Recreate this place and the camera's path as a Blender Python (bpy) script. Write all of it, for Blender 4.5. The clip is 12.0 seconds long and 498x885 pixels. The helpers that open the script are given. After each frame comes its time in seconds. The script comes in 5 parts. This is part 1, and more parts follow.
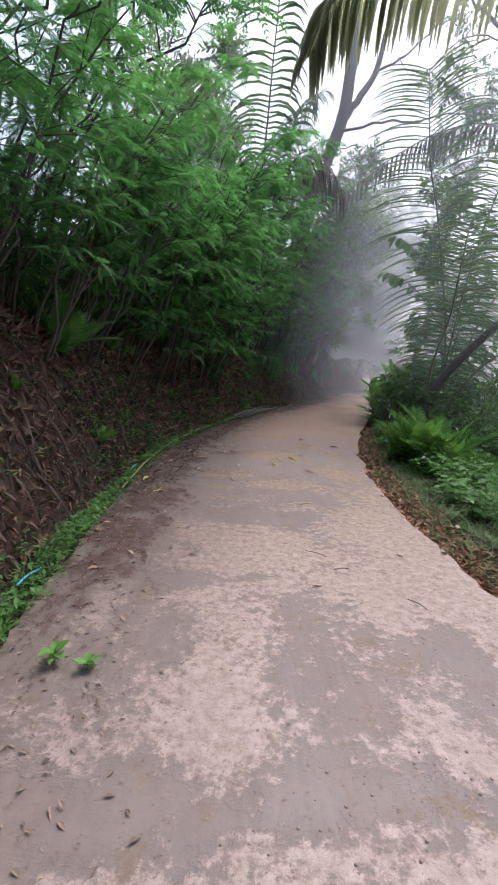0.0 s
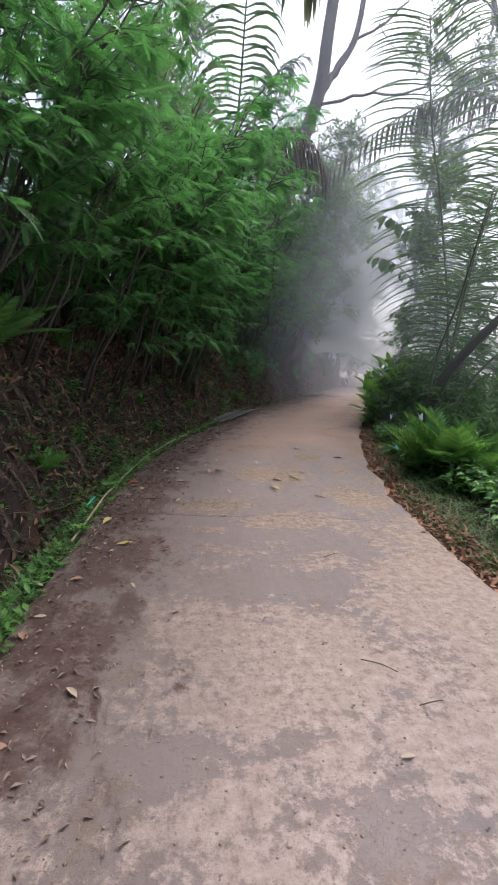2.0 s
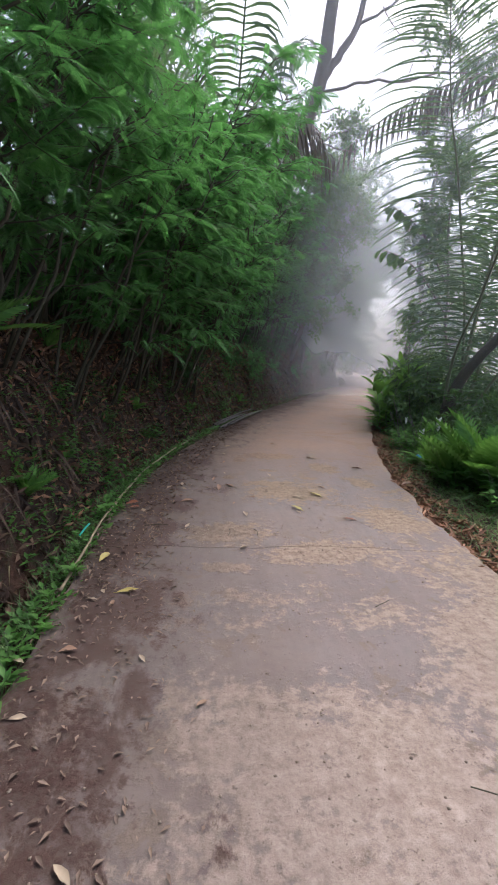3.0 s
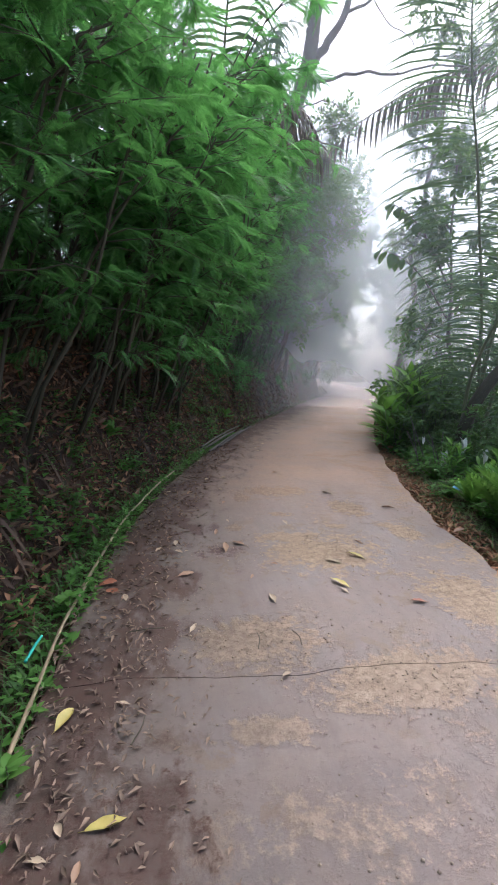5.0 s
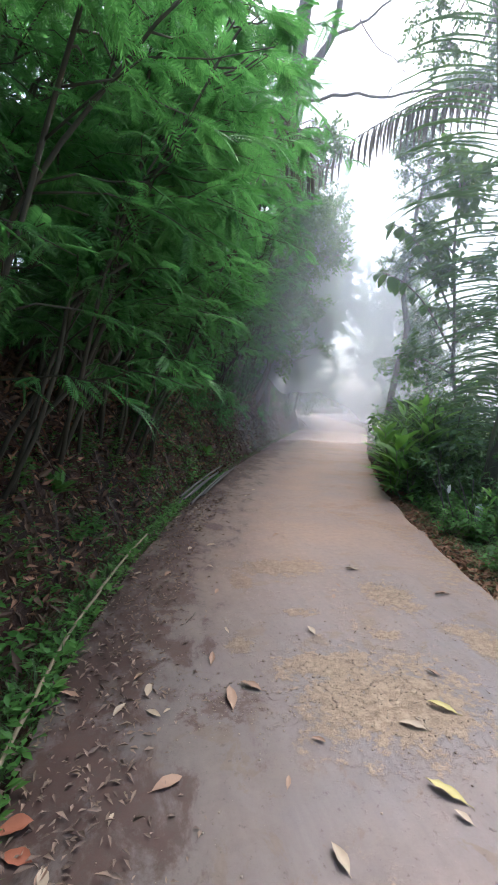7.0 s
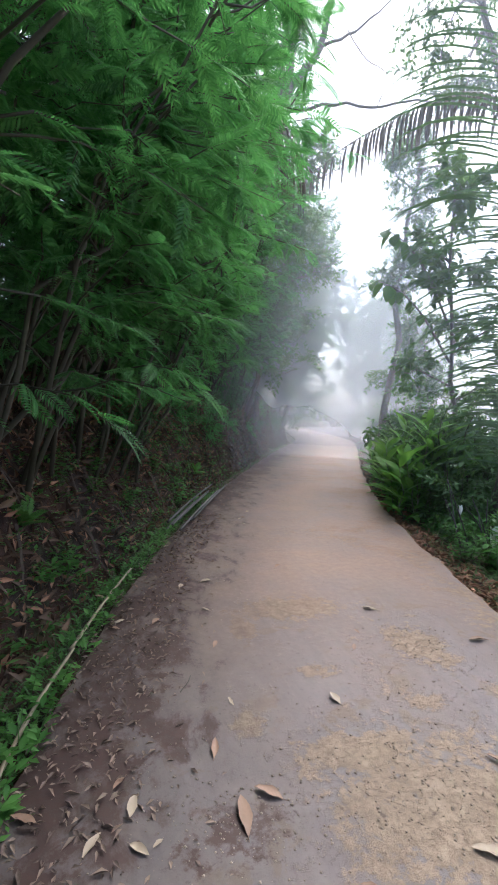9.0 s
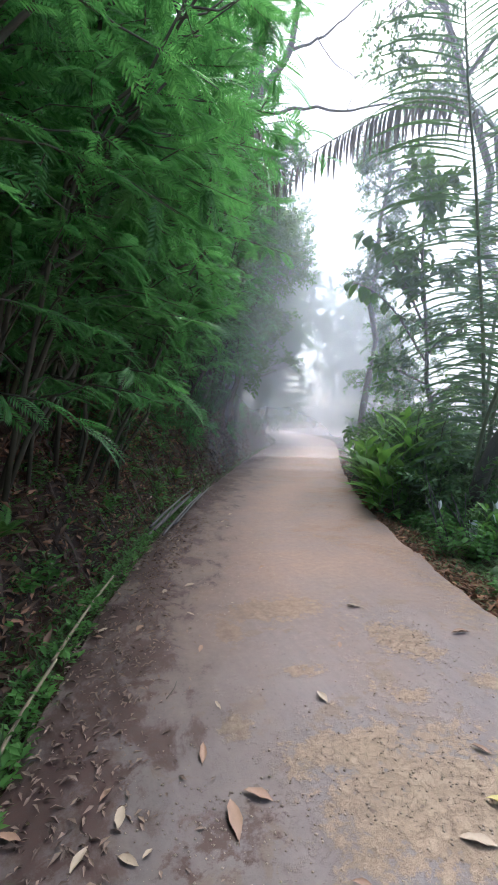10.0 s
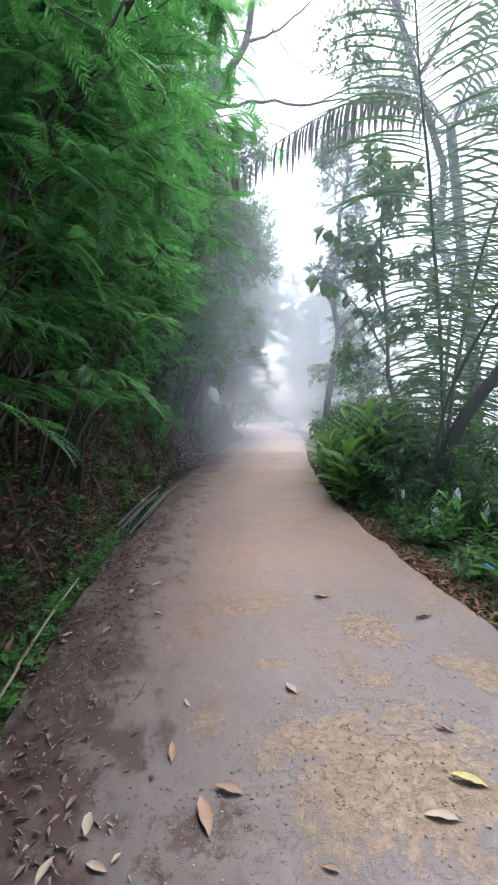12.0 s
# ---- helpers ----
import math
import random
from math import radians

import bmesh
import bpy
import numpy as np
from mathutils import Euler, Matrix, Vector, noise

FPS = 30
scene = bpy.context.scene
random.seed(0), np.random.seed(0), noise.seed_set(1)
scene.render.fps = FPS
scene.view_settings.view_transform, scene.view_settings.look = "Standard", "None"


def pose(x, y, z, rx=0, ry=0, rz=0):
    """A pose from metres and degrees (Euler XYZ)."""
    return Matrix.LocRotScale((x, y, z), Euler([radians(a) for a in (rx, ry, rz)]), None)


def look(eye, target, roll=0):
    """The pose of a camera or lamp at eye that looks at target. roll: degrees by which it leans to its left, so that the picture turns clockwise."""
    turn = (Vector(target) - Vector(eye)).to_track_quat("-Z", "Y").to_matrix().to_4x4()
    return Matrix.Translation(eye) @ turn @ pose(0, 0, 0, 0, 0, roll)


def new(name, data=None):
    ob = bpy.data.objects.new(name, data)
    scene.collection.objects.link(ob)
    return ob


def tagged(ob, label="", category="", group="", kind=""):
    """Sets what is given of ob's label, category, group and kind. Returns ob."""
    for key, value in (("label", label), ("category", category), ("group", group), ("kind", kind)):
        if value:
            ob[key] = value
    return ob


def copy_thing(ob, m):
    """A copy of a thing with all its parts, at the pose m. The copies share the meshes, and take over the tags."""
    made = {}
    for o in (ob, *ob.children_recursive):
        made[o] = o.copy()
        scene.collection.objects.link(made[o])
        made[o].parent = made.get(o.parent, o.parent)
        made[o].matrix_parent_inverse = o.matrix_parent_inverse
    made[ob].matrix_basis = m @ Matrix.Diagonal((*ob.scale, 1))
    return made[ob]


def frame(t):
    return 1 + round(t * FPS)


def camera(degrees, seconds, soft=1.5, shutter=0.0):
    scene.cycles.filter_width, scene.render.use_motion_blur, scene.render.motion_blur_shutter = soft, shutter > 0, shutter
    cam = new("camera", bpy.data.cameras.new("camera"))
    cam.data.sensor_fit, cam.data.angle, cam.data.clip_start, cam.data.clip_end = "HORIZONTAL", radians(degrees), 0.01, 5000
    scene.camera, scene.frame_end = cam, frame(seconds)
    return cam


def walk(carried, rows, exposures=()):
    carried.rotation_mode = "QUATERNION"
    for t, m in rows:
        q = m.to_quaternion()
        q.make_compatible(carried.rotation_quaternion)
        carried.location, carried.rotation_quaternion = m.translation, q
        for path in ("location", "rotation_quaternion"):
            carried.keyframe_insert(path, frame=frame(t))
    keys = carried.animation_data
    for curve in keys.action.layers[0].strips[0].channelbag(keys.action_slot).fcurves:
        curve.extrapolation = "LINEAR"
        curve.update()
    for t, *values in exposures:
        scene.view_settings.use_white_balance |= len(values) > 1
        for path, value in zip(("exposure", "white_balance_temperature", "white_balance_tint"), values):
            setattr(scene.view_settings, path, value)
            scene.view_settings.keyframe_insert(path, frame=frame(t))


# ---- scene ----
cam = camera(57.2, 12.0, 1.8)
METRES, EYE, TILT, LEAN, TURN = 5.7, 1.5, 0.0, 0.0, -4.0
ROWS = [
    (0.0, 0.0, 0.0, 0.0, 0.66, -10.41, -3.62),
    (0.5, -0.0089, 0.0641, -0.0028, 0.0, -10.58, -3.27),
    (1.0, -0.0197, 0.1266, -0.0006, -0.69, -10.62, -3.17),
    (1.5, -0.0374, 0.1879, -0.0013, -2.03, -10.62, -2.83),
    (2.0, -0.039, 0.2531, -0.0029, -2.95, -10.69, -2.51),
    (2.5, -0.0571, 0.3165, -0.0033, -3.04, -10.92, -2.68),
    (3.0, -0.0777, 0.3777, -0.0014, -4.02, -10.8, -2.49),
    (5.0, -0.1243, 0.6149, 0.0071, -7.46, -9.73, -2.35),
    (5.5, -0.1374, 0.6795, 0.0064, -8.65, -8.43, -2.44),
    (6.0, -0.1327, 0.7441, 0.005, -9.63, -7.24, -2.47),
    (6.5, -0.1269, 0.8075, 0.0065, -9.86, -6.83, -2.74),
    (7.0, -0.1352, 0.8734, 0.009, -10.84, -5.82, -2.96),
    (7.5, -0.1375, 0.9300, 0.0092, -11.3, -5.3, -3.0),
    (8.0, -0.1380, 0.9620, 0.0088, -11.8, -4.75, -2.98),
    (8.5, -0.1378, 0.9725, 0.0084, -12.2, -4.3, -2.9),
    (9.0, -0.1376, 0.9741, 0.0082, -12.72, -4.0, -2.74),
    (9.5, -0.1367, 0.9745, 0.0077, -13.9, -3.7, -1.92),
    (10.0, -0.136, 0.9742, 0.0073, -15.16, -3.59, -1.23),
    (10.5, -0.1347, 0.9746, 0.007, -16.3, -3.67, -0.81),
    (11.0, -0.1324, 0.9747, 0.0068, -17.42, -3.81, -0.44),
    (11.5, -0.1309, 0.9746, 0.0068, -18.47, -3.96, -0.11),
    (12.0, -0.1303, 0.9745, 0.0068, -19.26, -4.13, 0.08),
]
EXPOSURES = [(0.0, 1.16, 6060, 15.5), (3.0, 1.2, 6060, 15.5), (5.5, 1.54, 5880, 11.5), (9.0, 1.68, 5720, 10), (12.0, 1.72, 5660, 10)]
walk(cam, [(t, pose(0, 0, EYE, TILT, LEAN, TURN) @ pose(METRES * x, METRES * y, METRES * z, 90 + pitch, roll, yaw)) for t, x, y, z, yaw, pitch, roll in ROWS], EXPOSURES)

# ---- world and sun: bright overcast morning ----
SUN_EL, SUN_AZ = 58.0, 42.0     # degrees; azimuth clockwise from +y
world = bpy.data.worlds.new("overcast_sky")
scene.world = world
world.use_nodes = True
wn, wl = world.node_tree.nodes, world.node_tree.links
wn.clear()
sky = wn.new("ShaderNodeTexSky")
sky.sky_type = "NISHITA"
sky.sun_disc = False
sky.sun_elevation = radians(SUN_EL)
sky.sun_rotation = radians(SUN_AZ)
sky.air_density, sky.dust_density, sky.ozone_density = 1.0, 6.0, 1.0
hsv = wn.new("ShaderNodeHueSaturation")
hsv.inputs["Saturation"].default_value = 0.85
bgn = wn.new("ShaderNodeBackground")
bgn.inputs["Strength"].default_value = 0.15
wout = wn.new("ShaderNodeOutputWorld")
wl.new(sky.outputs["Color"], hsv.inputs["Color"])
wl.new(hsv.outputs["Color"], bgn.inputs["Color"])
wl.new(bgn.outputs["Background"], wout.inputs["Surface"])

sun_data = bpy.data.lights.new("sun", "SUN")
sun_data.energy, sun_data.angle, sun_data.color = 1.5, radians(40), (1.0, 0.96, 0.9)
sun = new("sun", sun_data)
_e, _a = radians(SUN_EL), radians(SUN_AZ)
sun.matrix_world = look((20 * math.sin(_a), 20 * math.cos(_a), 20 * math.tan(_e)), (0, 0, 0))


# ---- materials ----
def ramp(nt, fac, stops):
    node = nt.nodes.new("ShaderNodeValToRGB")
    el = node.color_ramp.elements
    while len(el) < len(stops):
        el.new(0.5)
    for e, (p, c) in zip(el, stops):
        e.position, e.color = p, (*c, 1) if len(c) == 3 else c
    nt.links.new(fac, node.inputs["Fac"])
    return node.outputs["Color"]


def grey(p, v):
    return (p, (v, v, v))


def noise_fac(nt, coord, scale, detail=6, rough=0.6, distort=0.0):
    node = nt.nodes.new("ShaderNodeTexNoise")
    node.inputs["Scale"].default_value = scale
    node.inputs["Detail"].default_value = detail
    node.inputs["Roughness"].default_value = rough
    node.inputs["Distortion"].default_value = distort
    nt.links.new(coord, node.inputs["Vector"])
    return node.outputs["Fac"]


def mixc(nt, fac, a, b, mode="MIX"):
    node = nt.nodes.new("ShaderNodeMix")
    node.data_type, node.blend_type = "RGBA", mode
    for sock, v in ((node.inputs[0], fac), (node.inputs[6], a), (node.inputs[7], b)):
        if isinstance(v, (int, float)):
            sock.default_value = v
        elif isinstance(v, tuple):
            sock.default_value = (*v, 1)
        else:
            nt.links.new(v, sock)
    return node.outputs[2]


def calc(nt, op, a, b=0.0):
    node = nt.nodes.new("ShaderNodeMath")
    node.operation = op
    node.use_clamp = op in ("ADD", "SUBTRACT", "MULTIPLY")
    for sock, v in ((node.inputs[0], a), (node.inputs[1], b)):
        if isinstance(v, (int, float)):
            sock.default_value = v
        else:
            nt.links.new(v, sock)
    return node.outputs[0]


def blank(name):
    m = bpy.data.materials.new(name)
    m.use_nodes = True
    nt = m.node_tree
    return m, nt, nt.nodes["Principled BSDF"], nt.nodes["Material Output"]


def world_coord(nt):
    return nt.nodes.new("ShaderNodeNewGeometry").outputs["Position"]


def bump(nt, bsdf, height, strength, distance):
    node = nt.nodes.new("ShaderNodeBump")
    node.inputs["Strength"].default_value = strength
    node.inputs["Distance"].default_value = distance
    nt.links.new(height, node.inputs["Height"])
    nt.links.new(node.outputs["Normal"], bsdf.inputs["Normal"])


def leaf_mat(name, dark, light, trans=0.35, rough=0.5, glow=(0.16, 0.3, 0.04)):
    """A leaf: two greens picked leaf by leaf, blotches, and light that comes through the blade."""
    m, nt, b, out = blank(name)
    geo = nt.nodes.new("ShaderNodeNewGeometry")
    info = nt.nodes.new("ShaderNodeObjectInfo")
    pick = calc(nt, "ADD", calc(nt, "MULTIPLY", geo.outputs["Random Per Island"], 0.65), calc(nt, "MULTIPLY", info.outputs["Random"], 0.35))
    blot = noise_fac(nt, world_coord(nt), 3.0, 3)
    fac = calc(nt, "ADD", calc(nt, "MULTIPLY", pick, 0.6), calc(nt, "MULTIPLY", blot, 0.4))
    col = ramp(nt, fac, [(0.22, dark), (0.82, light)])
    nt.links.new(col, b.inputs["Base Color"])
    b.inputs["Roughness"].default_value = rough
    b.inputs["Specular IOR Level"].default_value = 0.35
    tr = nt.nodes.new("ShaderNodeBsdfTranslucent")
    nt.links.new(mixc(nt, 0.5, col, glow), tr.inputs["Color"])
    mx = nt.nodes.new("ShaderNodeMixShader")
    mx.inputs[0].default_value = trans
    nt.links.new(b.outputs[0], mx.inputs[1])
    nt.links.new(tr.outputs[0], mx.inputs[2])
    nt.links.new(mx.outputs[0], out.inputs["Surface"])
    return m


def plain_mat(name, c1, c2, scale=12.0, rough=0.8, relief=0.4, dist=0.01):
    """Bark, soil crumbs, dry stalks: two tones, grain and relief."""
    m, nt, b, out = blank(name)
    p = world_coord(nt)
    n1, n2 = noise_fac(nt, p, scale, 8, 0.7), noise_fac(nt, p, scale * 0.13, 3)
    geo = nt.nodes.new("ShaderNodeNewGeometry")
    f = calc(nt, "ADD", calc(nt, "MULTIPLY", n1, 0.5), calc(nt, "MULTIPLY", n2, 0.3))
    f = calc(nt, "ADD", f, calc(nt, "MULTIPLY", geo.outputs["Random Per Island"], 0.25))
    nt.links.new(ramp(nt, f, [(0.25, c1), (0.75, c2)]), b.inputs["Base Color"])
    b.inputs["Roughness"].default_value = rough
    bump(nt, b, n1, relief, dist)
    return m


def heap(nt, p, cx, cy, rx, ry):
    """One in the middle of an oval on the ground, falling to nothing a little past its rim."""
    node = nt.nodes.new("ShaderNodeMapping")
    node.vector_type = "POINT"
    node.inputs["Location"].default_value = (-cx / rx, -cy / ry, 0)
    node.inputs["Scale"].default_value = (1 / rx, 1 / ry, 0)
    nt.links.new(p, node.inputs["Vector"])
    size = nt.nodes.new("ShaderNodeVectorMath")
    size.operation = "LENGTH"
    nt.links.new(node.outputs["Vector"], size.inputs[0])
    return ramp(nt, calc(nt, "MULTIPLY", size.outputs["Value"], 0.5), [grey(0.15, 1.0), grey(0.85, 0.0)])


def road_mat():
    """Worn concrete, dusted with tan soil, dark leaf mould and painted shade along the bank, red-brown dust further on.
    """
    m, nt, b, out = blank("worn_concrete")
    p = world_coord(nt)
    uv = nt.nodes.new("ShaderNodeUVMap")
    uv.uv_map = "across"
    sep = nt.nodes.new("ShaderNodeSeparateXYZ")
    nt.links.new(uv.outputs["UV"], sep.inputs[0])
    u, v = sep.outputs[0], sep.outputs[1]
    fine = noise_fac(nt, p, 90, 6, 0.7)
    mid = noise_fac(nt, p, 16, 9, 0.75)
    coarse = noise_fac(nt, p, 5, 8, 0.7, 0.6)
    base = mixc(nt, fine, (0.165, 0.138, 0.132), (0.245, 0.21, 0.202))
    # trowel and tyre streaks along the way
    drawn = nt.nodes.new("ShaderNodeMapping")
    drawn.inputs["Scale"].default_value = (1.0, 0.07, 1.0)
    drawn.inputs["Rotation"].default_value = (0, 0, radians(-4))
    nt.links.new(p, drawn.inputs["Vector"])
    lines = noise_fac(nt, drawn.outputs["Vector"], 17, 5, 0.7)
    base = mixc(nt, ramp(nt, lines, [grey(0.35, 0.0), grey(0.7, 0.75)]), base, (0.125, 0.105, 0.1))
    base = mixc(nt, ramp(nt, coarse, [grey(0.4, 0.0), grey(0.68, 0.8)]), base, mixc(nt, mid, (0.155, 0.12, 0.106), (0.265, 0.213, 0.19)))
    brown = ramp(nt, noise_fac(nt, p, 1.9, 8, 0.7), [grey(0.42, 0.0), grey(0.66, 0.75)])
    base = mixc(nt, brown, base, mixc(nt, mid, (0.13, 0.093, 0.074), (0.26, 0.2, 0.165)))
    crust = ramp(nt, noise_fac(nt, p, 3.6, 8, 0.68, 0.5), [grey(0.565, 0.0), grey(0.605, 0.9)])
    base = mixc(nt, crust, base, mixc(nt, mid, (0.1, 0.068, 0.046), (0.25, 0.185, 0.125)))
    # a thin film of brown mud, trodden in
    film = calc(nt, "MULTIPLY", ramp(nt, v, [grey(0.14, 0.2), grey(0.19, 0.6), grey(0.27, 0.6), grey(0.3, 0.15)]), ramp(nt, noise_fac(nt, p, 1.1, 7, 0.65, 0.4), [grey(0.36, 0.25), grey(0.62, 0.9)]))
    base = mixc(nt, film, base, mixc(nt, mid, (0.14, 0.1, 0.08), (0.26, 0.195, 0.16)))
    # tan soil, in patches with ragged rims
    big = noise_fac(nt, p, 0.8, 10, 0.66, 0.5)
    rag = calc(nt, "ADD", calc(nt, "MULTIPLY", big, 0.62), calc(nt, "MULTIPLY", mid, 0.3))
    rag = calc(nt, "ADD", rag, calc(nt, "MULTIPLY", coarse, 0.16))
    # more pale soil to the right, painting in the open sky's brightness there
    rag = calc(nt, "ADD", rag, calc(nt, "MULTIPLY", u, 0.12))
    near = ramp(nt, v, [grey(0.17, 1.0), grey(0.29, 0.0)])
    rag = calc(nt, "ADD", rag, calc(nt, "MULTIPLY", near, 0.045))
    bare = calc(nt, "MULTIPLY", ramp(nt, v, [grey(0.225, 0.0), grey(0.265, 1.0)]), 0.075)
    rag = calc(nt, "SUBTRACT", rag, bare)
    # soil washed together in flat heaps, and two strips swept bare
    rough_rim = calc(nt, "ADD", calc(nt, "MULTIPLY", mid, 0.42), calc(nt, "MULTIPLY", coarse, 0.42))
    for cx, cy, rx, ry in ((0.95, 6.98, 0.62, 0.46), (0.75, 7.35, 0.42, 0.17), (0.85, 8.03, 0.17, 0.09), (1.66, 8.15, 0.26, 0.32), (0.1, 5.86, 0.46, 0.27), (0.85, 5.42, 0.62, 0.25), (1.0, 8.85, 0.5, 0.25), (0.05, 5.2, 0.25, 0.1), (1.75, 6.1, 0.4, 0.5), (0.55, 8.6, 0.12, 0.2), (0.3, 7.65, 0.1, 0.14), (1.3, 7.6, 0.16, 0.1), (1.9, 7.4, 0.2, 0.3)):
        rag = calc(nt, "MAXIMUM", rag, calc(nt, "ADD", calc(nt, "MULTIPLY", heap(nt, p, cx, cy, rx, ry), 0.27), rough_rim))
    for cx, cy, rx, ry in ((0.63, 1.85, 0.33, 0.62), (1.35, 2.2, 0.2, 0.6), (-0.35, 2.35, 0.22, 0.5), (0.35, 4.2, 0.9, 0.16), (0.2, 1.3, 1.1, 0.14)):
        rag = calc(nt, "SUBTRACT", rag, calc(nt, "MULTIPLY", heap(nt, p, cx, cy, rx, ry), 0.085))
    soil = ramp(nt, rag, [grey(0.58, 0.0), grey(0.62, 1.0)])
    grit = ramp(nt, mid, [grey(0.36, 0.0), grey(0.66, 1.0)])
    tan = mixc(nt, grit, (0.18, 0.125, 0.082), (0.36, 0.275, 0.19))
    pale = mixc(nt, grit, (0.27, 0.205, 0.175), (0.45, 0.365, 0.318))
    col = mixc(nt, soil, base, mixc(nt, near, tan, pale))
    # pits where the crust has broken away
    pits = ramp(nt, noise_fac(nt, p, 30, 5, 0.65), [grey(0.61, 0.0), grey(0.69, 1.0)])
    col = mixc(nt, calc(nt, "MULTIPLY", pits, 0.7), col, (0.07, 0.048, 0.035))
    # red-brown dust beyond the second joint
    dust = calc(nt, "MULTIPLY", ramp(nt, v, [grey(0.31, 0.0), grey(0.37, 1.0)]), ramp(nt, noise_fac(nt, p, 0.9, 8, 0.65), [grey(0.35, 0.4), grey(0.6, 0.95)]))
    col = mixc(nt, dust, col, mixc(nt, mid, (0.17, 0.1, 0.066), (0.42, 0.275, 0.19)))
    # leaf mould along the bank side, and shade painted into that half
    side = ramp(nt, u, [grey(0.0, 0.85), grey(0.06, 1.0), grey(0.18, 0.75), grey(0.5, 0.0)])
    stretch = nt.nodes.new("ShaderNodeMapping")
    stretch.inputs["Scale"].default_value = (1.0, 0.6, 1.0)
    nt.links.new(p, stretch.inputs["Vector"])
    streak = noise_fac(nt, stretch.outputs["Vector"], 3.4, 10, 0.72, 0.3)
    reach = ramp(nt, v, [grey(0.16, 0.13), grey(0.21, 0.25)])
    mould = calc(nt, "ADD", calc(nt, "MULTIPLY", side, reach), calc(nt, "MULTIPLY", streak, 0.75))
    for cx, cy, rx, ry in ((-0.68, 3.6, 0.33, 0.5), (-0.55, 4.7, 0.36, 0.5), (-0.75, 5.4, 0.25, 0.4), (-0.6, 6.8, 0.28, 0.6), (-0.38, 7.7, 0.25, 0.5), (-0.12, 8.5, 0.24, 0.6), (0.2, 9.4, 0.22, 0.6), (0.1, 7.1, 0.3, 0.17)):
        mould = calc(nt, "MAXIMUM", mould, calc(nt, "ADD", calc(nt, "MULTIPLY", heap(nt, p, cx, cy, rx, ry), 0.2), rough_rim))
    mould = ramp(nt, mould, [grey(0.555, 0.0), grey(0.615, 1.0)])
    # streaky gradient darkens the bank half: tree shade put into the colour
    col = mixc(nt, calc(nt, "MULTIPLY", calc(nt, "MULTIPLY", side, streak), ramp(nt, v, [grey(0.17, 0.9), grey(0.24, 1.75)])), col, mixc(nt, mid, (0.045, 0.034, 0.028), (0.115, 0.09, 0.078)))
    mould = calc(nt, "MULTIPLY", mould, ramp(nt, mid, [grey(0.34, 0.6), grey(0.55, 1.0)]))
    col = mixc(nt, mould, col, mixc(nt, mid, (0.026, 0.013, 0.01), (0.1, 0.056, 0.043)))
    nt.links.new(col, b.inputs["Base Color"])
    nt.links.new(ramp(nt, soil, [grey(0.0, 0.62), grey(1.0, 0.92)]), b.inputs["Roughness"])
    b.inputs["Specular IOR Level"].default_value = 0.35
    crustiness = ramp(nt, rag, [grey(0.55, 0.0), grey(0.7, 1.0)])
    h = calc(nt, "ADD", calc(nt, "MULTIPLY", crustiness, calc(nt, "MULTIPLY", mid, 0.9)), calc(nt, "MULTIPLY", calc(nt, "ADD", fine, mid), 0.14))
    bump(nt, b, h, 0.6, 0.016)
    return m


def ground_mat():
    m, nt, b, out = blank("red_brown_earth")
    p = world_coord(nt)
    n1, n2, n3 = noise_fac(nt, p, 22, 8, 0.7), noise_fac(nt, p, 1.6, 6), noise_fac(nt, p, 5, 6)
    col = mixc(nt, n1, (0.012, 0.007, 0.0045), (0.055, 0.028, 0.016))
    col = mixc(nt, ramp(nt, n2, [grey(0.45, 0.0), grey(0.6, 0.8)]), col, mixc(nt, n1, (0.034, 0.014, 0.007), (0.11, 0.043, 0.02)))
    col = mixc(nt, ramp(nt, n3, [grey(0.58, 0.0), grey(0.66, 0.7)]), col, (0.045, 0.06, 0.018))
    nt.links.new(col, b.inputs["Base Color"])
    b.inputs["Roughness"].default_value = 0.95
    bump(nt, b, n1, 0.9, 0.04)
    return m


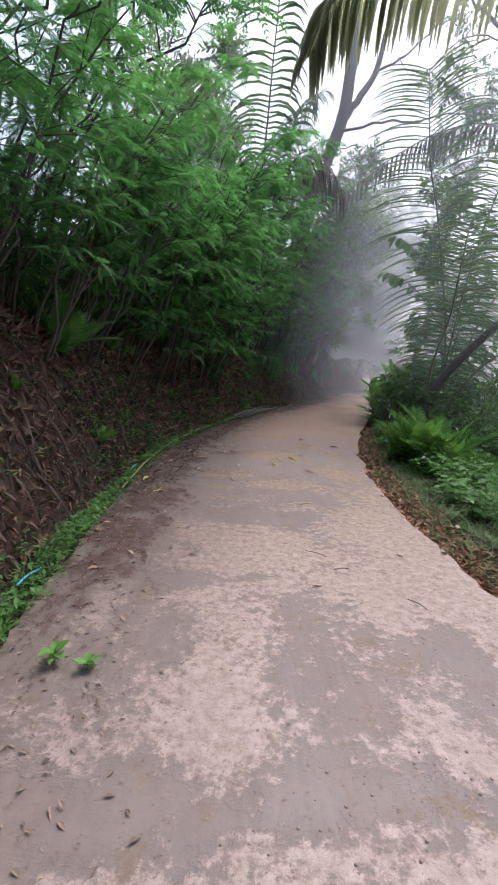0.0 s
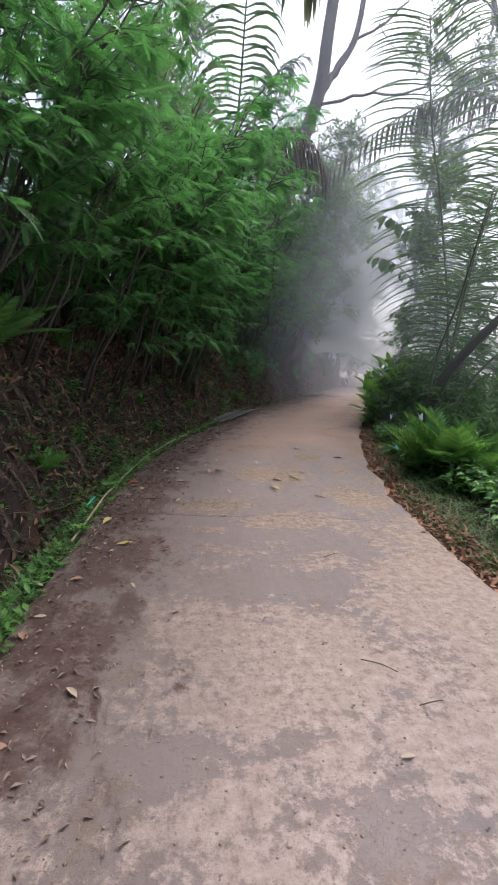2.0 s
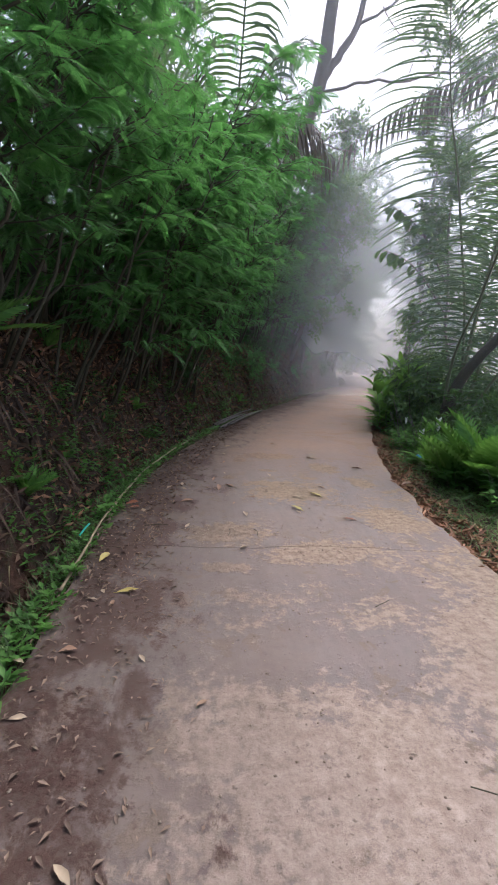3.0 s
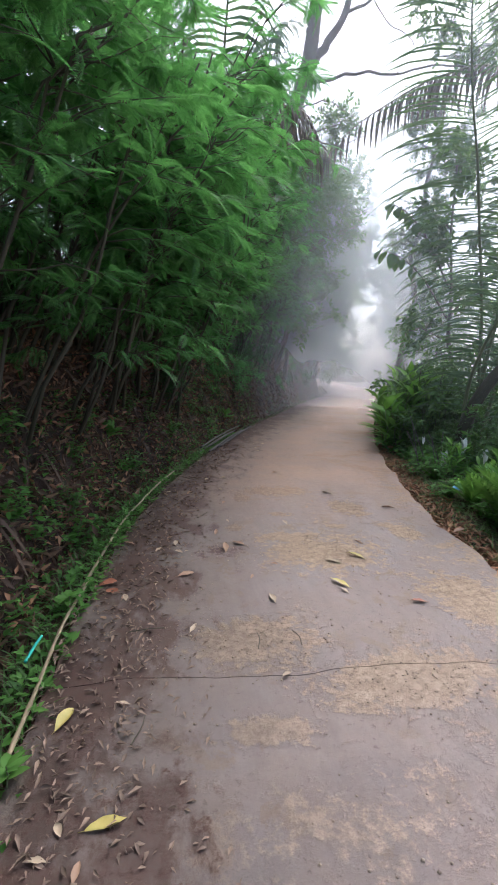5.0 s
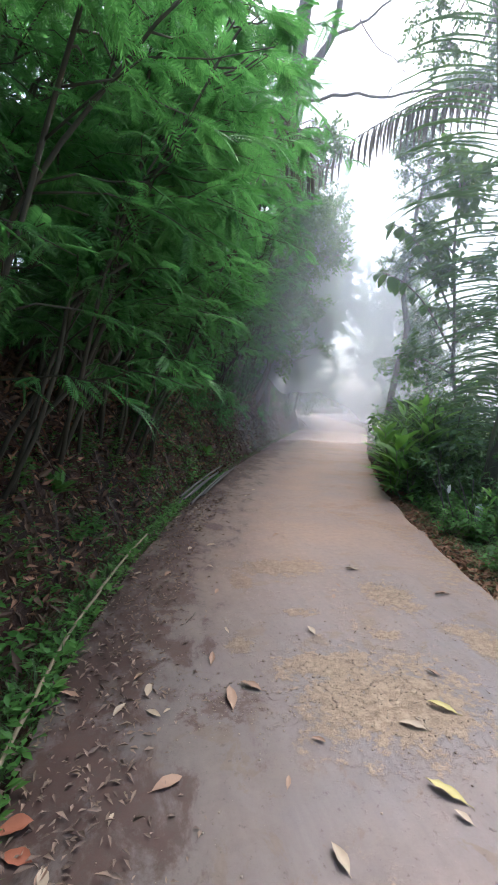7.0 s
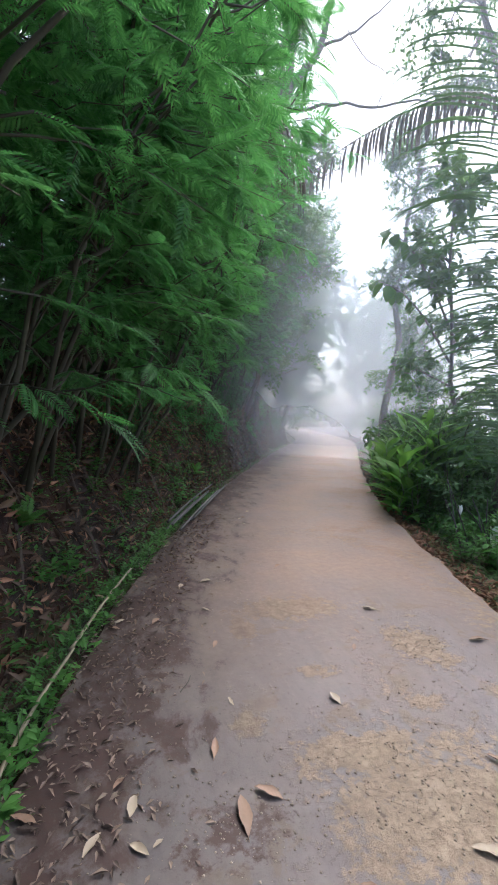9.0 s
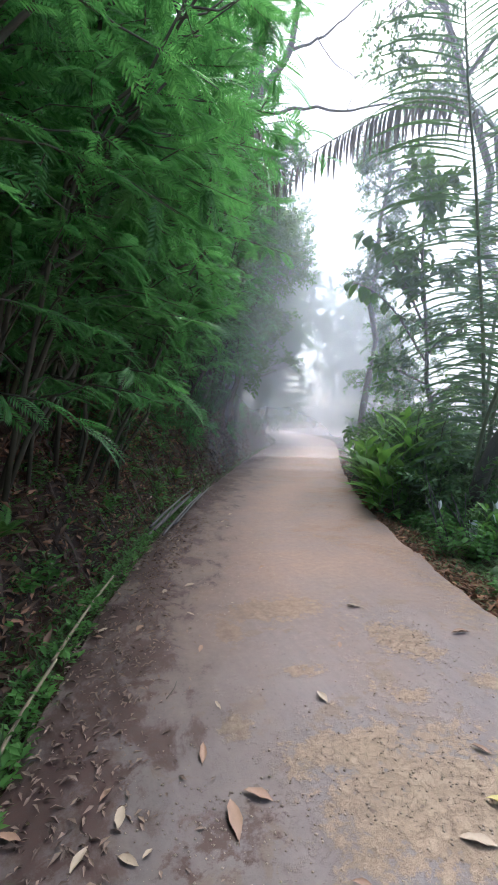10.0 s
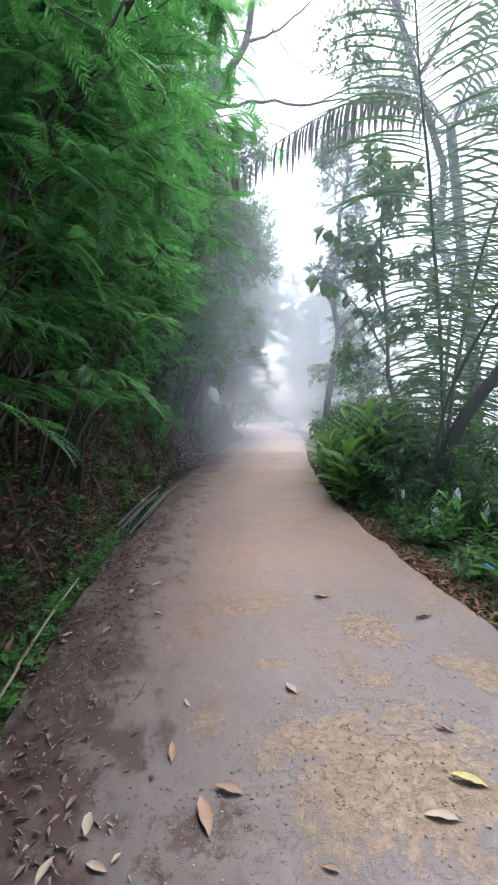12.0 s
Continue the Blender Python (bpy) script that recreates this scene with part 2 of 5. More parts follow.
def haze_sheet_mat(name, density, foot=0.12):
    """Sheet standing in for thin water mist: scatters daylight both ways and lets the rest through."""
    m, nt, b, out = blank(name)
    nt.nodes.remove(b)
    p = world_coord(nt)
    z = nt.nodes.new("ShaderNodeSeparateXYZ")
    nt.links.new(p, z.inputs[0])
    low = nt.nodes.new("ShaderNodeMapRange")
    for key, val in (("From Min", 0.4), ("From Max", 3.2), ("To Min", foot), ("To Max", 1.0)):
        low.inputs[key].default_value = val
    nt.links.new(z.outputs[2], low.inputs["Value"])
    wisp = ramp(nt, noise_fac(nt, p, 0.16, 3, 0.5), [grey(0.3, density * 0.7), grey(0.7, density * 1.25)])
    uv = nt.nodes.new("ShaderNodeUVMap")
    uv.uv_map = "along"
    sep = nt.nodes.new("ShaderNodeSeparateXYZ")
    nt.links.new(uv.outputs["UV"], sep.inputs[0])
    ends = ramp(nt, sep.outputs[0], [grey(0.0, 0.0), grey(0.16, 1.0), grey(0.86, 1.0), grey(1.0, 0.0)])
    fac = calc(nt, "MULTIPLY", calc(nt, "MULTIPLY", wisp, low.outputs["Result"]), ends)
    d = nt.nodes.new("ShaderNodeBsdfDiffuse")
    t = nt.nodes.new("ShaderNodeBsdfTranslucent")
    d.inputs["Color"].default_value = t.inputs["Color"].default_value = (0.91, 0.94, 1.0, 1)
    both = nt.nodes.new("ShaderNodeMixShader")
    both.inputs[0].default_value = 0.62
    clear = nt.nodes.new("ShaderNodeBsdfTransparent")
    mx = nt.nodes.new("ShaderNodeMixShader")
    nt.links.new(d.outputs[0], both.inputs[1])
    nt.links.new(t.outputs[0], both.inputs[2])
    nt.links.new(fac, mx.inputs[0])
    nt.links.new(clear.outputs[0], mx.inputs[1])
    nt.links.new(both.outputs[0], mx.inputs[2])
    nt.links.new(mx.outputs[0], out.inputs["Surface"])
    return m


M_ROAD, M_GROUND = road_mat(), ground_mat()
M_FEATHER = leaf_mat("feathery_leaf", (0.024, 0.086, 0.03), (0.15, 0.345, 0.095), 0.53, 0.36, (0.16, 0.46, 0.095))
M_BAMBOO = leaf_mat("bamboo_leaf", (0.03, 0.08, 0.03), (0.085, 0.18, 0.06), 0.4, 0.5, (0.1, 0.24, 0.06))
M_PALM = leaf_mat("palm_leaflet", (0.07, 0.13, 0.07), (0.15, 0.23, 0.13), 0.42, 0.3, (0.14, 0.22, 0.06))
M_COCO = leaf_mat("grey_green_palm_leaflet", (0.13, 0.15, 0.09), (0.24, 0.25, 0.16), 0.7, 0.5, (0.34, 0.36, 0.22))
M_DEADPALM = leaf_mat("dead_palm_leaflet", (0.07, 0.06, 0.05), (0.14, 0.115, 0.085), 0.2, 0.7, (0.14, 0.1, 0.06))
M_BROAD = leaf_mat("broad_leaf", (0.045, 0.1, 0.035), (0.1, 0.2, 0.06), 0.42, 0.4)
M_GINGER = leaf_mat("glossy_lance_leaf", (0.075, 0.21, 0.03), (0.21, 0.43, 0.07), 0.48, 0.32)
M_HERB = leaf_mat("soft_herb_leaf", (0.045, 0.14, 0.028), (0.14, 0.33, 0.065), 0.45, 0.5)
M_FERN = leaf_mat("fern_leaf", (0.06, 0.18, 0.035), (0.17, 0.36, 0.075), 0.42, 0.5)
M_GRASS = leaf_mat("grass_blade", (0.03, 0.07, 0.02), (0.09, 0.165, 0.045), 0.33)
M_SHOULDER = leaf_mat("shoulder_grass", (0.05, 0.105, 0.028), (0.15, 0.24, 0.075), 0.4)
M_STRAW = leaf_mat("straw_blade", (0.12, 0.1, 0.05), (0.3, 0.26, 0.14), 0.25, 0.7, (0.25, 0.2, 0.1))
# leaf colour lightened and greyed, haze put into the misty trees' green
M_HAZELEAF = leaf_mat("haze_pale_leaf", (0.065, 0.11, 0.062), (0.115, 0.175, 0.1), 0.5)
M_LITTER = plain_mat("leaf_litter", (0.012, 0.007, 0.0045), (0.22, 0.125, 0.07), 6, 0.7, 0.2)
M_BITS = plain_mat("leaf_bits", (0.03, 0.018, 0.014), (0.3, 0.21, 0.15), 30, 0.8, 0.2)
M_REDLITTER = plain_mat("rust_litter", (0.12, 0.05, 0.028), (0.46, 0.235, 0.125), 9, 0.75, 0.2)
M_BARK = plain_mat("grey_bark", (0.09, 0.075, 0.065), (0.2, 0.17, 0.15), 14, 0.9, 0.6, 0.02)
M_STEM = plain_mat("thin_dark_stem", (0.03, 0.03, 0.02), (0.085, 0.075, 0.045), 20, 0.8, 0.3)
M_RACHIS = plain_mat("palm_midrib", (0.07, 0.09, 0.045), (0.17, 0.19, 0.09), 15, 0.5, 0.2)
M_BAMPOLE = plain_mat("dry_bamboo", (0.13, 0.1, 0.06), (0.33, 0.26, 0.16), 18, 0.6, 0.3)
M_STALK = plain_mat("dead_stalk", (0.01, 0.006, 0.005), (0.115, 0.072, 0.046), 9, 0.8, 0.2)
M_GREYSTICK = plain_mat("weathered_stick", (0.03, 0.028, 0.026), (0.14, 0.125, 0.11), 18, 0.8, 0.3)
M_CRUMB = plain_mat("soil_crumb", (0.14, 0.105, 0.078), (0.4, 0.32, 0.24), 40, 0.95, 0.4)
M_FALLEN = plain_mat("fallen_leaf_tan", (0.14, 0.08, 0.045), (0.36, 0.22, 0.14), 9, 0.6, 0.3)
M_PALEFALL = plain_mat("fallen_leaf_pale", (0.22, 0.165, 0.105), (0.46, 0.36, 0.25), 9, 0.6, 0.3)
M_YELLOW = plain_mat("fallen_leaf_yellow", (0.28, 0.22, 0.05), (0.48, 0.41, 0.12), 9, 0.5, 0.3)
M_REDFALL = plain_mat("fallen_leaf_red", (0.2, 0.055, 0.028), (0.36, 0.13, 0.07), 9, 0.5, 0.3)
M_WHITE = plain_mat("white_spathe", (0.6, 0.62, 0.56), (0.8, 0.82, 0.76), 10, 0.45, 0.2)
M_BLUE = plain_mat("blue_plastic", (0.02, 0.22, 0.45), (0.05, 0.36, 0.6), 8, 0.3, 0.2)
M_TEAL = plain_mat("green_plastic", (0.0, 0.28, 0.2), (0.02, 0.42, 0.32), 8, 0.35, 0.1)


# ---- mesh helpers ----
class Geo:
    """Collects vertices, triangles and quads."""

    def __init__(self):
        self.v, self.t, self.q, self.n = [], [], [], 0

    def add(self, v, t=None, q=None):
        v = np.asarray(v, float).reshape(-1, 3)
        if t is not None and len(t):
            self.t.append(np.asarray(t, int).reshape(-1, 3) + self.n)
        if q is not None and len(q):
            self.q.append(np.asarray(q, int).reshape(-1, 4) + self.n)
        self.v.append(v)
        self.n += len(v)
        return self

    def parts(self):
        v = np.concatenate(self.v) if self.v else np.zeros((0, 3))
        t = np.concatenate(self.t) if self.t else np.zeros((0, 3), int)
        q = np.concatenate(self.q) if self.q else np.zeros((0, 4), int)
        return v, t, q

    def stamp(self, tpl, pos, rot, size):
        """Copies of a template at places pos (n,3), turned by rot (n,3,3), scaled by size (n)."""
        v, t, q = tpl
        n, k = len(pos), len(v)
        vv = np.einsum("nij,kj->nki", rot, v) * np.asarray(size)[:, None, None] + pos[:, None, :]
        off = (np.arange(n) * k)[:, None, None]
        return self.add(vv.reshape(-1, 3), (t[None] + off).reshape(-1, 3), (q[None] + off).reshape(-1, 4))

    def mesh(self, name, mat, smooth=True):
        v, t, q = self.parts()
        me = bpy.data.meshes.new(name)
        me.vertices.add(len(v))
        me.vertices.foreach_set("co", v.astype(np.float32).ravel())
        loops = np.concatenate([t.ravel(), q.ravel()]).astype(np.int32)
        me.loops.add(len(loops))
        me.loops.foreach_set("vertex_index", loops)
        starts = np.concatenate([np.arange(len(t)) * 3, len(t) * 3 + np.arange(len(q)) * 4]).astype(np.int32)
        me.polygons.add(len(starts))
        me.polygons.foreach_set("loop_start", starts)
        me.update(calc_edges=True)
        me.validate()
        me.polygons.foreach_set("use_smooth", np.full(len(me.polygons), smooth))
        me.materials.append(mat)
        return me


def part(name, geo, mat, parent=None, label="", smooth=True):
    me = geo if isinstance(geo, bpy.types.Mesh) else geo.mesh(name, mat, smooth)
    ob = new(name, me)
    if parent is not None:
        ob.parent = parent
    if label:
        ob["label"] = label
    return ob


def unit(a):
    a = np.asarray(a, float)
    return a / np.maximum(np.linalg.norm(a, axis=-1, keepdims=True), 1e-9)


def aim(d, roll=None):
    """Turns whose x runs along d and whose z stays up as far as it can; rolled about d."""
    d = unit(d)
    side = np.cross(np.array([0.0, 0.0, 1.0]), d)
    bad = np.linalg.norm(side, axis=1) < 1e-4
    side[bad] = (0, 1, 0)
    side = unit(side)
    nrm = np.cross(d, side)
    if roll is not None:
        c, s = np.cos(roll)[:, None], np.sin(roll)[:, None]
        side, nrm = side * c + nrm * s, nrm * c - side * s
    return np.stack([d, side, nrm], axis=2)


def curve_pts(ctrl, n):
    """A smooth line through the control points."""
    c = np.asarray(ctrl, float)
    if len(c) < 3:
        return c[0] + (c[-1] - c[0]) * np.linspace(0, 1, n)[:, None]
    pts = []
    ext = np.vstack([2 * c[0] - c[1], c, 2 * c[-1] - c[-2]])
    for u in np.linspace(0, len(c) - 1 - 1e-6, n):
        i = int(u)
        f = u - i
        a, b, d, e = ext[i:i + 4]
        pts.append(0.5 * (2 * b + (d - a) * f + (2 * a - 5 * b + 4 * d - e) * f * f + (3 * b - a - 3 * d + e) * f ** 3))
    return np.array(pts)


def tube(geo, pts, radii, k=6):
    pts = np.asarray(pts, float)
    n = len(pts)
    tan = unit(np.gradient(pts, axis=0))
    rot = aim(tan)
    ang = np.arange(k) * 2 * math.pi / k
    ring = rot[:, :, 1][:, None] * np.cos(ang)[None, :, None] + rot[:, :, 2][:, None] * np.sin(ang)[None, :, None]
    v = (pts[:, None] + ring * np.broadcast_to(radii, (n,))[:, None, None]).reshape(-1, 3)
    q = [(i * k + j, i * k + (j + 1) % k, (i + 1) * k + (j + 1) % k, (i + 1) * k + j) for i in range(n - 1) for j in range(k)]
    v = np.vstack([v, pts[:1], pts[-1:]])
    t = [(n * k, (j + 1) % k, j) for j in range(k)] + [(n * k + 1, (n - 1) * k + j, (n - 1) * k + (j + 1) % k) for j in range(k)]
    return geo.add(v, t, q)


def kite(width, fold=0.06, sag=0.0, mid=0.4):
    v = np.array([(0, 0, 0), (mid, width / 2, fold), (1, 0, -sag), (mid, -width / 2, fold)], float)
    return v, np.array([(0, 2, 1), (0, 3, 2)]), np.zeros((0, 4), int)


def blade(width, n=4, fold=0.25, sag=0.15, peak=0.45, curl=0.0):
    """A leaf blade of unit length with a folded midrib."""
    x = np.linspace(0, 1, n + 1)
    w = np.where(x < peak, np.sin(x / peak * math.pi / 2), np.cos((x - peak) / (1 - peak) * math.pi / 2)) ** 0.8 * width / 2
    w[0], w[-1] = width * 0.04, 0.002
    z = -sag * x * x
    v = np.concatenate([np.stack([x, w, z + w * fold + curl * w * x], 1), np.stack([x, 0 * w, z], 1), np.stack([x, -w, z + w * fold], 1)])
    m = n + 1
    q = [(i, i + m, i + m + 1, i + 1) for i in range(n)] + [(i + m, i + 2 * m, i + 2 * m + 1, i + m + 1) for i in range(n)]
    return v, np.zeros((0, 3), int), np.array(q)


def pinnate(pairs, length=1.0, leaflet=0.28, width=0.22, sag=0.25, angle=62, peak=0.45):
    """A feather-like leaf of unit length: a midrib and leaflets in pairs."""
    g = Geo()
    xs = np.linspace(0.06, 0.98, pairs)
    size = leaflet * np.sqrt(np.clip(1 - ((xs - peak) / (1.08 - peak)) ** 2, 0.05, 1))
    tpl = kite(width, 0.05, 0.12)
    for s in (1, -1):
        a = np.radians(angle - 22 * xs)
        d = np.stack([np.cos(a), s * np.sin(a), np.full(pairs, -0.12)], 1)
        pos = np.stack([xs * length, 0 * xs, -sag * xs * xs], 1)
        g.stamp(tpl, pos, aim(d), size)
    x = np.linspace(0, 1, 5)
    w = 0.006
    v = np.concatenate([np.stack([x, 0 * x + w, -sag * x * x], 1), np.stack([x, 0 * x - w, -sag * x * x], 1)])
    g.add(v, None, [(i, i + 5, i + 6, i + 1) for i in range(4)])
    return g.parts()


def twig(rng, n, leaf, spread=0.8, lo=0.25, hi=0.45, droop=0.2, back=0.0):
    """A twig of unit length with n leaves set round it."""
    g = Geo()
    xs = np.linspace(0.15, 1.0, n)
    az = np.arange(n) * 2.4 + rng.uniform(-0.5, 0.5, n)
    d = np.stack([np.full(n, 0.75) - back, spread * np.cos(az), spread * np.sin(az) * 0.7 - droop], 1)
    g.stamp(leaf, np.stack([xs, 0 * xs, -0.15 * xs * xs], 1), aim(d, rng.uniform(-0.5, 0.5, n)), rng.uniform(lo, hi, n))
    x = np.linspace(0, 1, 4)
    w = 0.008
    v = np.concatenate([np.stack([x, 0 * x + w, -0.15 * x * x], 1), np.stack([x, 0 * x - w, -0.15 * x * x], 1)])
    g.add(v, None, [(i, i + 4, i + 5, i + 1) for i in range(3)])
    return g.parts()


RNG = np.random.default_rng(7)
T_PIN = [pinnate(15, 1, 0.24, 0.24, 0.3), pinnate(14, 1, 0.21, 0.26, 0.5), pinnate(13, 1, 0.26, 0.25, 0.15)]
T_PIN_WIDE = [pinnate(7, 1, 0.27, 0.42, 0.3), pinnate(7, 1, 0.24, 0.45, 0.5)]
T_BAM = [twig(RNG, 7, kite(0.16, 0.04, 0.15), 0.7, 0.4, 0.6, 0.45) for _ in range(3)]
T_OV = [twig(RNG, 8, blade(0.42, 2, 0.2, 0.2), 0.9, 0.28, 0.42, 0.2) for _ in range(3)]
T_SMALL = [twig(RNG, 13, kite(0.45, 0.05, 0.1), 0.9, 0.2, 0.32, 0.1) for _ in range(3)]


def lerp_rows(rows, smooth=1.6):
    """A smooth function of y through (y, x) pairs."""
    ys, xs = np.array(rows).T
    fine = np.arange(-450, 451, 0.2)
    val = np.interp(fine, ys, xs)
    k = int(smooth / 0.2)
    pad = np.pad(val, k, mode="edge")
    val = np.convolve(pad, np.ones(2 * k + 1) / (2 * k + 1), "valid")
    return lambda y: np.interp(y, fine, val)


left_edge = lerp_rows([(-450, -1.0), (0, -1.0), (3, -1.08), (5, -1.0), (6.3, -0.94), (7.5, -0.76), (8.8, -0.47), (10.2, 0.02), (11.3, 0.40), (13.7, 1.44), (15, 2.05), (21.5, 5.3), (30, 9.9), (38, 12.5), (60, 17), (450, 80)])
right_edge = lerp_rows([(-450, 2.0), (3, 1.98), (4.6, 1.93), (6.2, 2.1), (7.6, 2.38), (9.2, 2.92), (10.8, 3.46), (12.2, 4.06), (13.5, 4.65), (17.1, 6.5), (18.3, 7.15), (25.1, 11), (30, 13.6), (38, 16.2), (60, 20.5), (450, 84)])


def height(x, y):
    """The lie of the land beside the road."""
    xl, xr = float(left_edge(y)), float(right_edge(y))
    n1 = noise.noise(Vector((x * 0.9, y * 0.9, 0.3)))
    n2 = noise.noise(Vector((x * 3.1, y * 3.1, 5.3)))
    if x < xl:
        d = xl - x
        lip = 1.85 + 0.25 * noise.noise(Vector((0, y * 0.35, 2.0)))
        z = np.interp(d, [0, 0.1, 0.24, 0.36, 0.48, 0.62, 0.82, 1.06, 1.45, 2.4, 8, 40, 500], [-0.03, -0.04, -0.07, -0.26, -0.22, 0.2, 0.85, 1.42, lip - 0.05, lip, 1.9, 0.5, 20])
        return float(z) + (0.03 + 0.16 * min(1, d / 1.2)) * n1 + 0.1 * n2 * min(1, d / 0.4)
    if x > xr:
        d = x - xr
        z = np.interp(d, [0, 0.06, 0.5, 1.2, 2.0, 5, 14, 40, 120, 500], [-0.04, -0.09, -0.05, -0.05, -0.3, -1.7, -5.5, -11, -14, 6])
        return float(z) + 0.06 * n1 * min(1, d / 0.5) + 0.03 * n2 * min(1, d / 0.3)
    return -0.16


# ---- ground: one sheet to the horizon ----
def build_ground():
    ys = np.concatenate([[-450, -200, -90, -45, -25, -15], np.arange(-10, 24, 0.2), np.arange(24, 46, 0.8), [50, 60, 80, 110, 160, 250, 450]])
    dl = np.concatenate([[450, 200, 100, 60, 35, 20, 13, 9, 7], np.arange(6, 1.6, -0.4), np.arange(1.6, 0.0, -0.1), [0.0]])
    dr = np.concatenate([np.arange(0, 1.6, 0.1), np.arange(1.6, 6, 0.4), [7, 9, 13, 20, 35, 60, 100, 200, 450]])
    v, rows = [], []
    for y in ys:
        xl, xr = float(left_edge(y)), float(right_edge(y))
        xs = [xl - d for d in dl] + [xl + 0.02, (xl + xr) / 2, xr - 0.02] + [xr + d for d in dr]
        v += [(x, y, height(x, y)) for x in xs]
        rows.append(len(xs))
    m = rows[0]
    q = [(i * m + j, i * m + j + 1, (i + 1) * m + j + 1, (i + 1) * m + j) for i in range(len(ys) - 1) for j in range(m - 1)]
    g = Geo().add(v, None, q)
    return tagged(part("ground", g, M_GROUND), "red-brown earth bank and hillside strewn with litter", "ground", kind="structure")


build_ground()


# ---- road: concrete slabs with joints ----
def build_road():
    road = tagged(new("road"), "narrow worn concrete village road dusted with tan soil", "road", kind="structure")
    joints = [-10, 5.58, 60]
    cols = 31
    for a, b in zip(joints, joints[1:]):
        ys = np.linspace(a + 0.002, b - 0.002, max(6, int((b - a) / 0.1)))
        v, uv = [], []
        for y in ys:
            xl, xr = float(left_edge(y)), float(right_edge(y))
            xl += 0.05 * noise.noise(Vector((y * 1.7, 0, 0))) + 0.02 * noise.noise(Vector((y * 7, 3, 0)))
            xr += 0.06 * noise.noise(Vector((y * 1.5, 9, 0))) + 0.04 * noise.noise(Vector((y * 6, 5, 0)))
            for j in range(cols):
                u = j / (cols - 1)
                x = xl + (xr - xl) * u
                end = min(y - a, b - y)
                z = 0.012 * noise.noise(Vector((x * 0.8, y * 0.8, 0))) + 0.003 * noise.noise(Vector((x * 4, y * 4, 0)))
                z -= 0.012 if j in (0, cols - 1) else 0.0
                z -= 0.003 * max(0.0, 1 - end / 0.03)
                jy = a if y < (a + b) / 2 else b
                wob = (0.05 * noise.noise(Vector((x * 1.6, jy, 1))) + 0.035 * noise.noise(Vector((x * 5, jy, 2)))) * max(0.0, 1 - end / 1.2) - 0.085 * x * max(0.0, 1 - end / 3)
                v.append((x, y + wob, z))
                uv.append((u, (y + 5) / 40))
        m, n = cols, len(ys)
        q = [(i * m + j, i * m + j + 1, (i + 1) * m + j + 1, (i + 1) * m + j) for i in range(n - 1) for j in range(m - 1)]
        rim = [i * m for i in range(n)][::-1] + list(range(m))[1:] + [i * m + m - 1 for i in range(n)][1:] + [(n - 1) * m + j for j in range(m)][::-1][1:-1]
        rim = rim + [rim[0]]
        base = len(v)
        for drop in (0.0, 0.14):
            for r in rim:
                v.append((v[r][0], v[r][1], v[r][2] - drop))
                uv.append(uv[r])
        m = len(rim)
        q += [(base + i + 1, base + i, base + m + i, base + m + i + 1) for i in range(m - 1)]
        me = Geo().add(v, None, q).mesh("concrete_slab", M_ROAD)
        layer = me.uv_layers.new(name="across")
        idx = np.zeros(len(me.loops), np.int32)
        me.loops.foreach_get("vertex_index", idx)
        layer.data.foreach_set("uv", np.array(uv, np.float32)[idx].ravel())
        part("concrete_slab", me, None, road)


build_road()


# ---- haze added as thin curved see-through sheets, for mist lying in the valley ----
def build_haze_sheet(r, density, a0=-35, a1=75, centre=(0, 3), z0=-6, z1=26, lean=0.08):
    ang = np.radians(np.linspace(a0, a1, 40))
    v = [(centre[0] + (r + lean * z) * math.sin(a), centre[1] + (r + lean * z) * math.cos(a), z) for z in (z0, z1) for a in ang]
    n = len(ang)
    me = Geo().add(v, None, [(i, i + 1, n + i + 1, n + i) for i in range(n - 1)]).mesh("backdrop_mist", haze_sheet_mat("mist", density, 0.12 if r < 15 else 0.75))
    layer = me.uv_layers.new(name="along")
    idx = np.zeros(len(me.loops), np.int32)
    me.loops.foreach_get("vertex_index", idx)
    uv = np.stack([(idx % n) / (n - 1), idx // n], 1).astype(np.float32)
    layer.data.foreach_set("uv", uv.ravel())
    tagged(part("backdrop_mist", me, None), "thin see-through sheet standing in for white morning mist between the trees", "mist", kind="structure")


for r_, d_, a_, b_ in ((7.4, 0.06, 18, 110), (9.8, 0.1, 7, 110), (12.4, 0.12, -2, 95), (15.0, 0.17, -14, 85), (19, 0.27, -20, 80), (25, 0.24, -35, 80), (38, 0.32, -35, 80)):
    build_haze_sheet(r_, d_, a_, b_)


# ---- trees and shrubs ----
def stem_line(rng, a, b, n=7, wob=0.08, bow=0.0):
    a, b = np.asarray(a, float), np.asarray(b, float)
    t = np.linspace(0, 1, n)[:, None]
    p = a + (b - a) * t + rng.normal(0, wob, (n, 3)) * np.sin(t * math.pi) * np.linalg.norm(b - a) * 0.3
    p[:, 2] += bow * np.sin(t[:, 0] * math.pi)
    return p


def sample(p, u):
    i = np.clip(u * (len(p) - 1), 0, len(p) - 1.001)
    k = i.astype(int)
    return p[k] + (p[k + 1] - p[k]) * (i - k)[:, None]


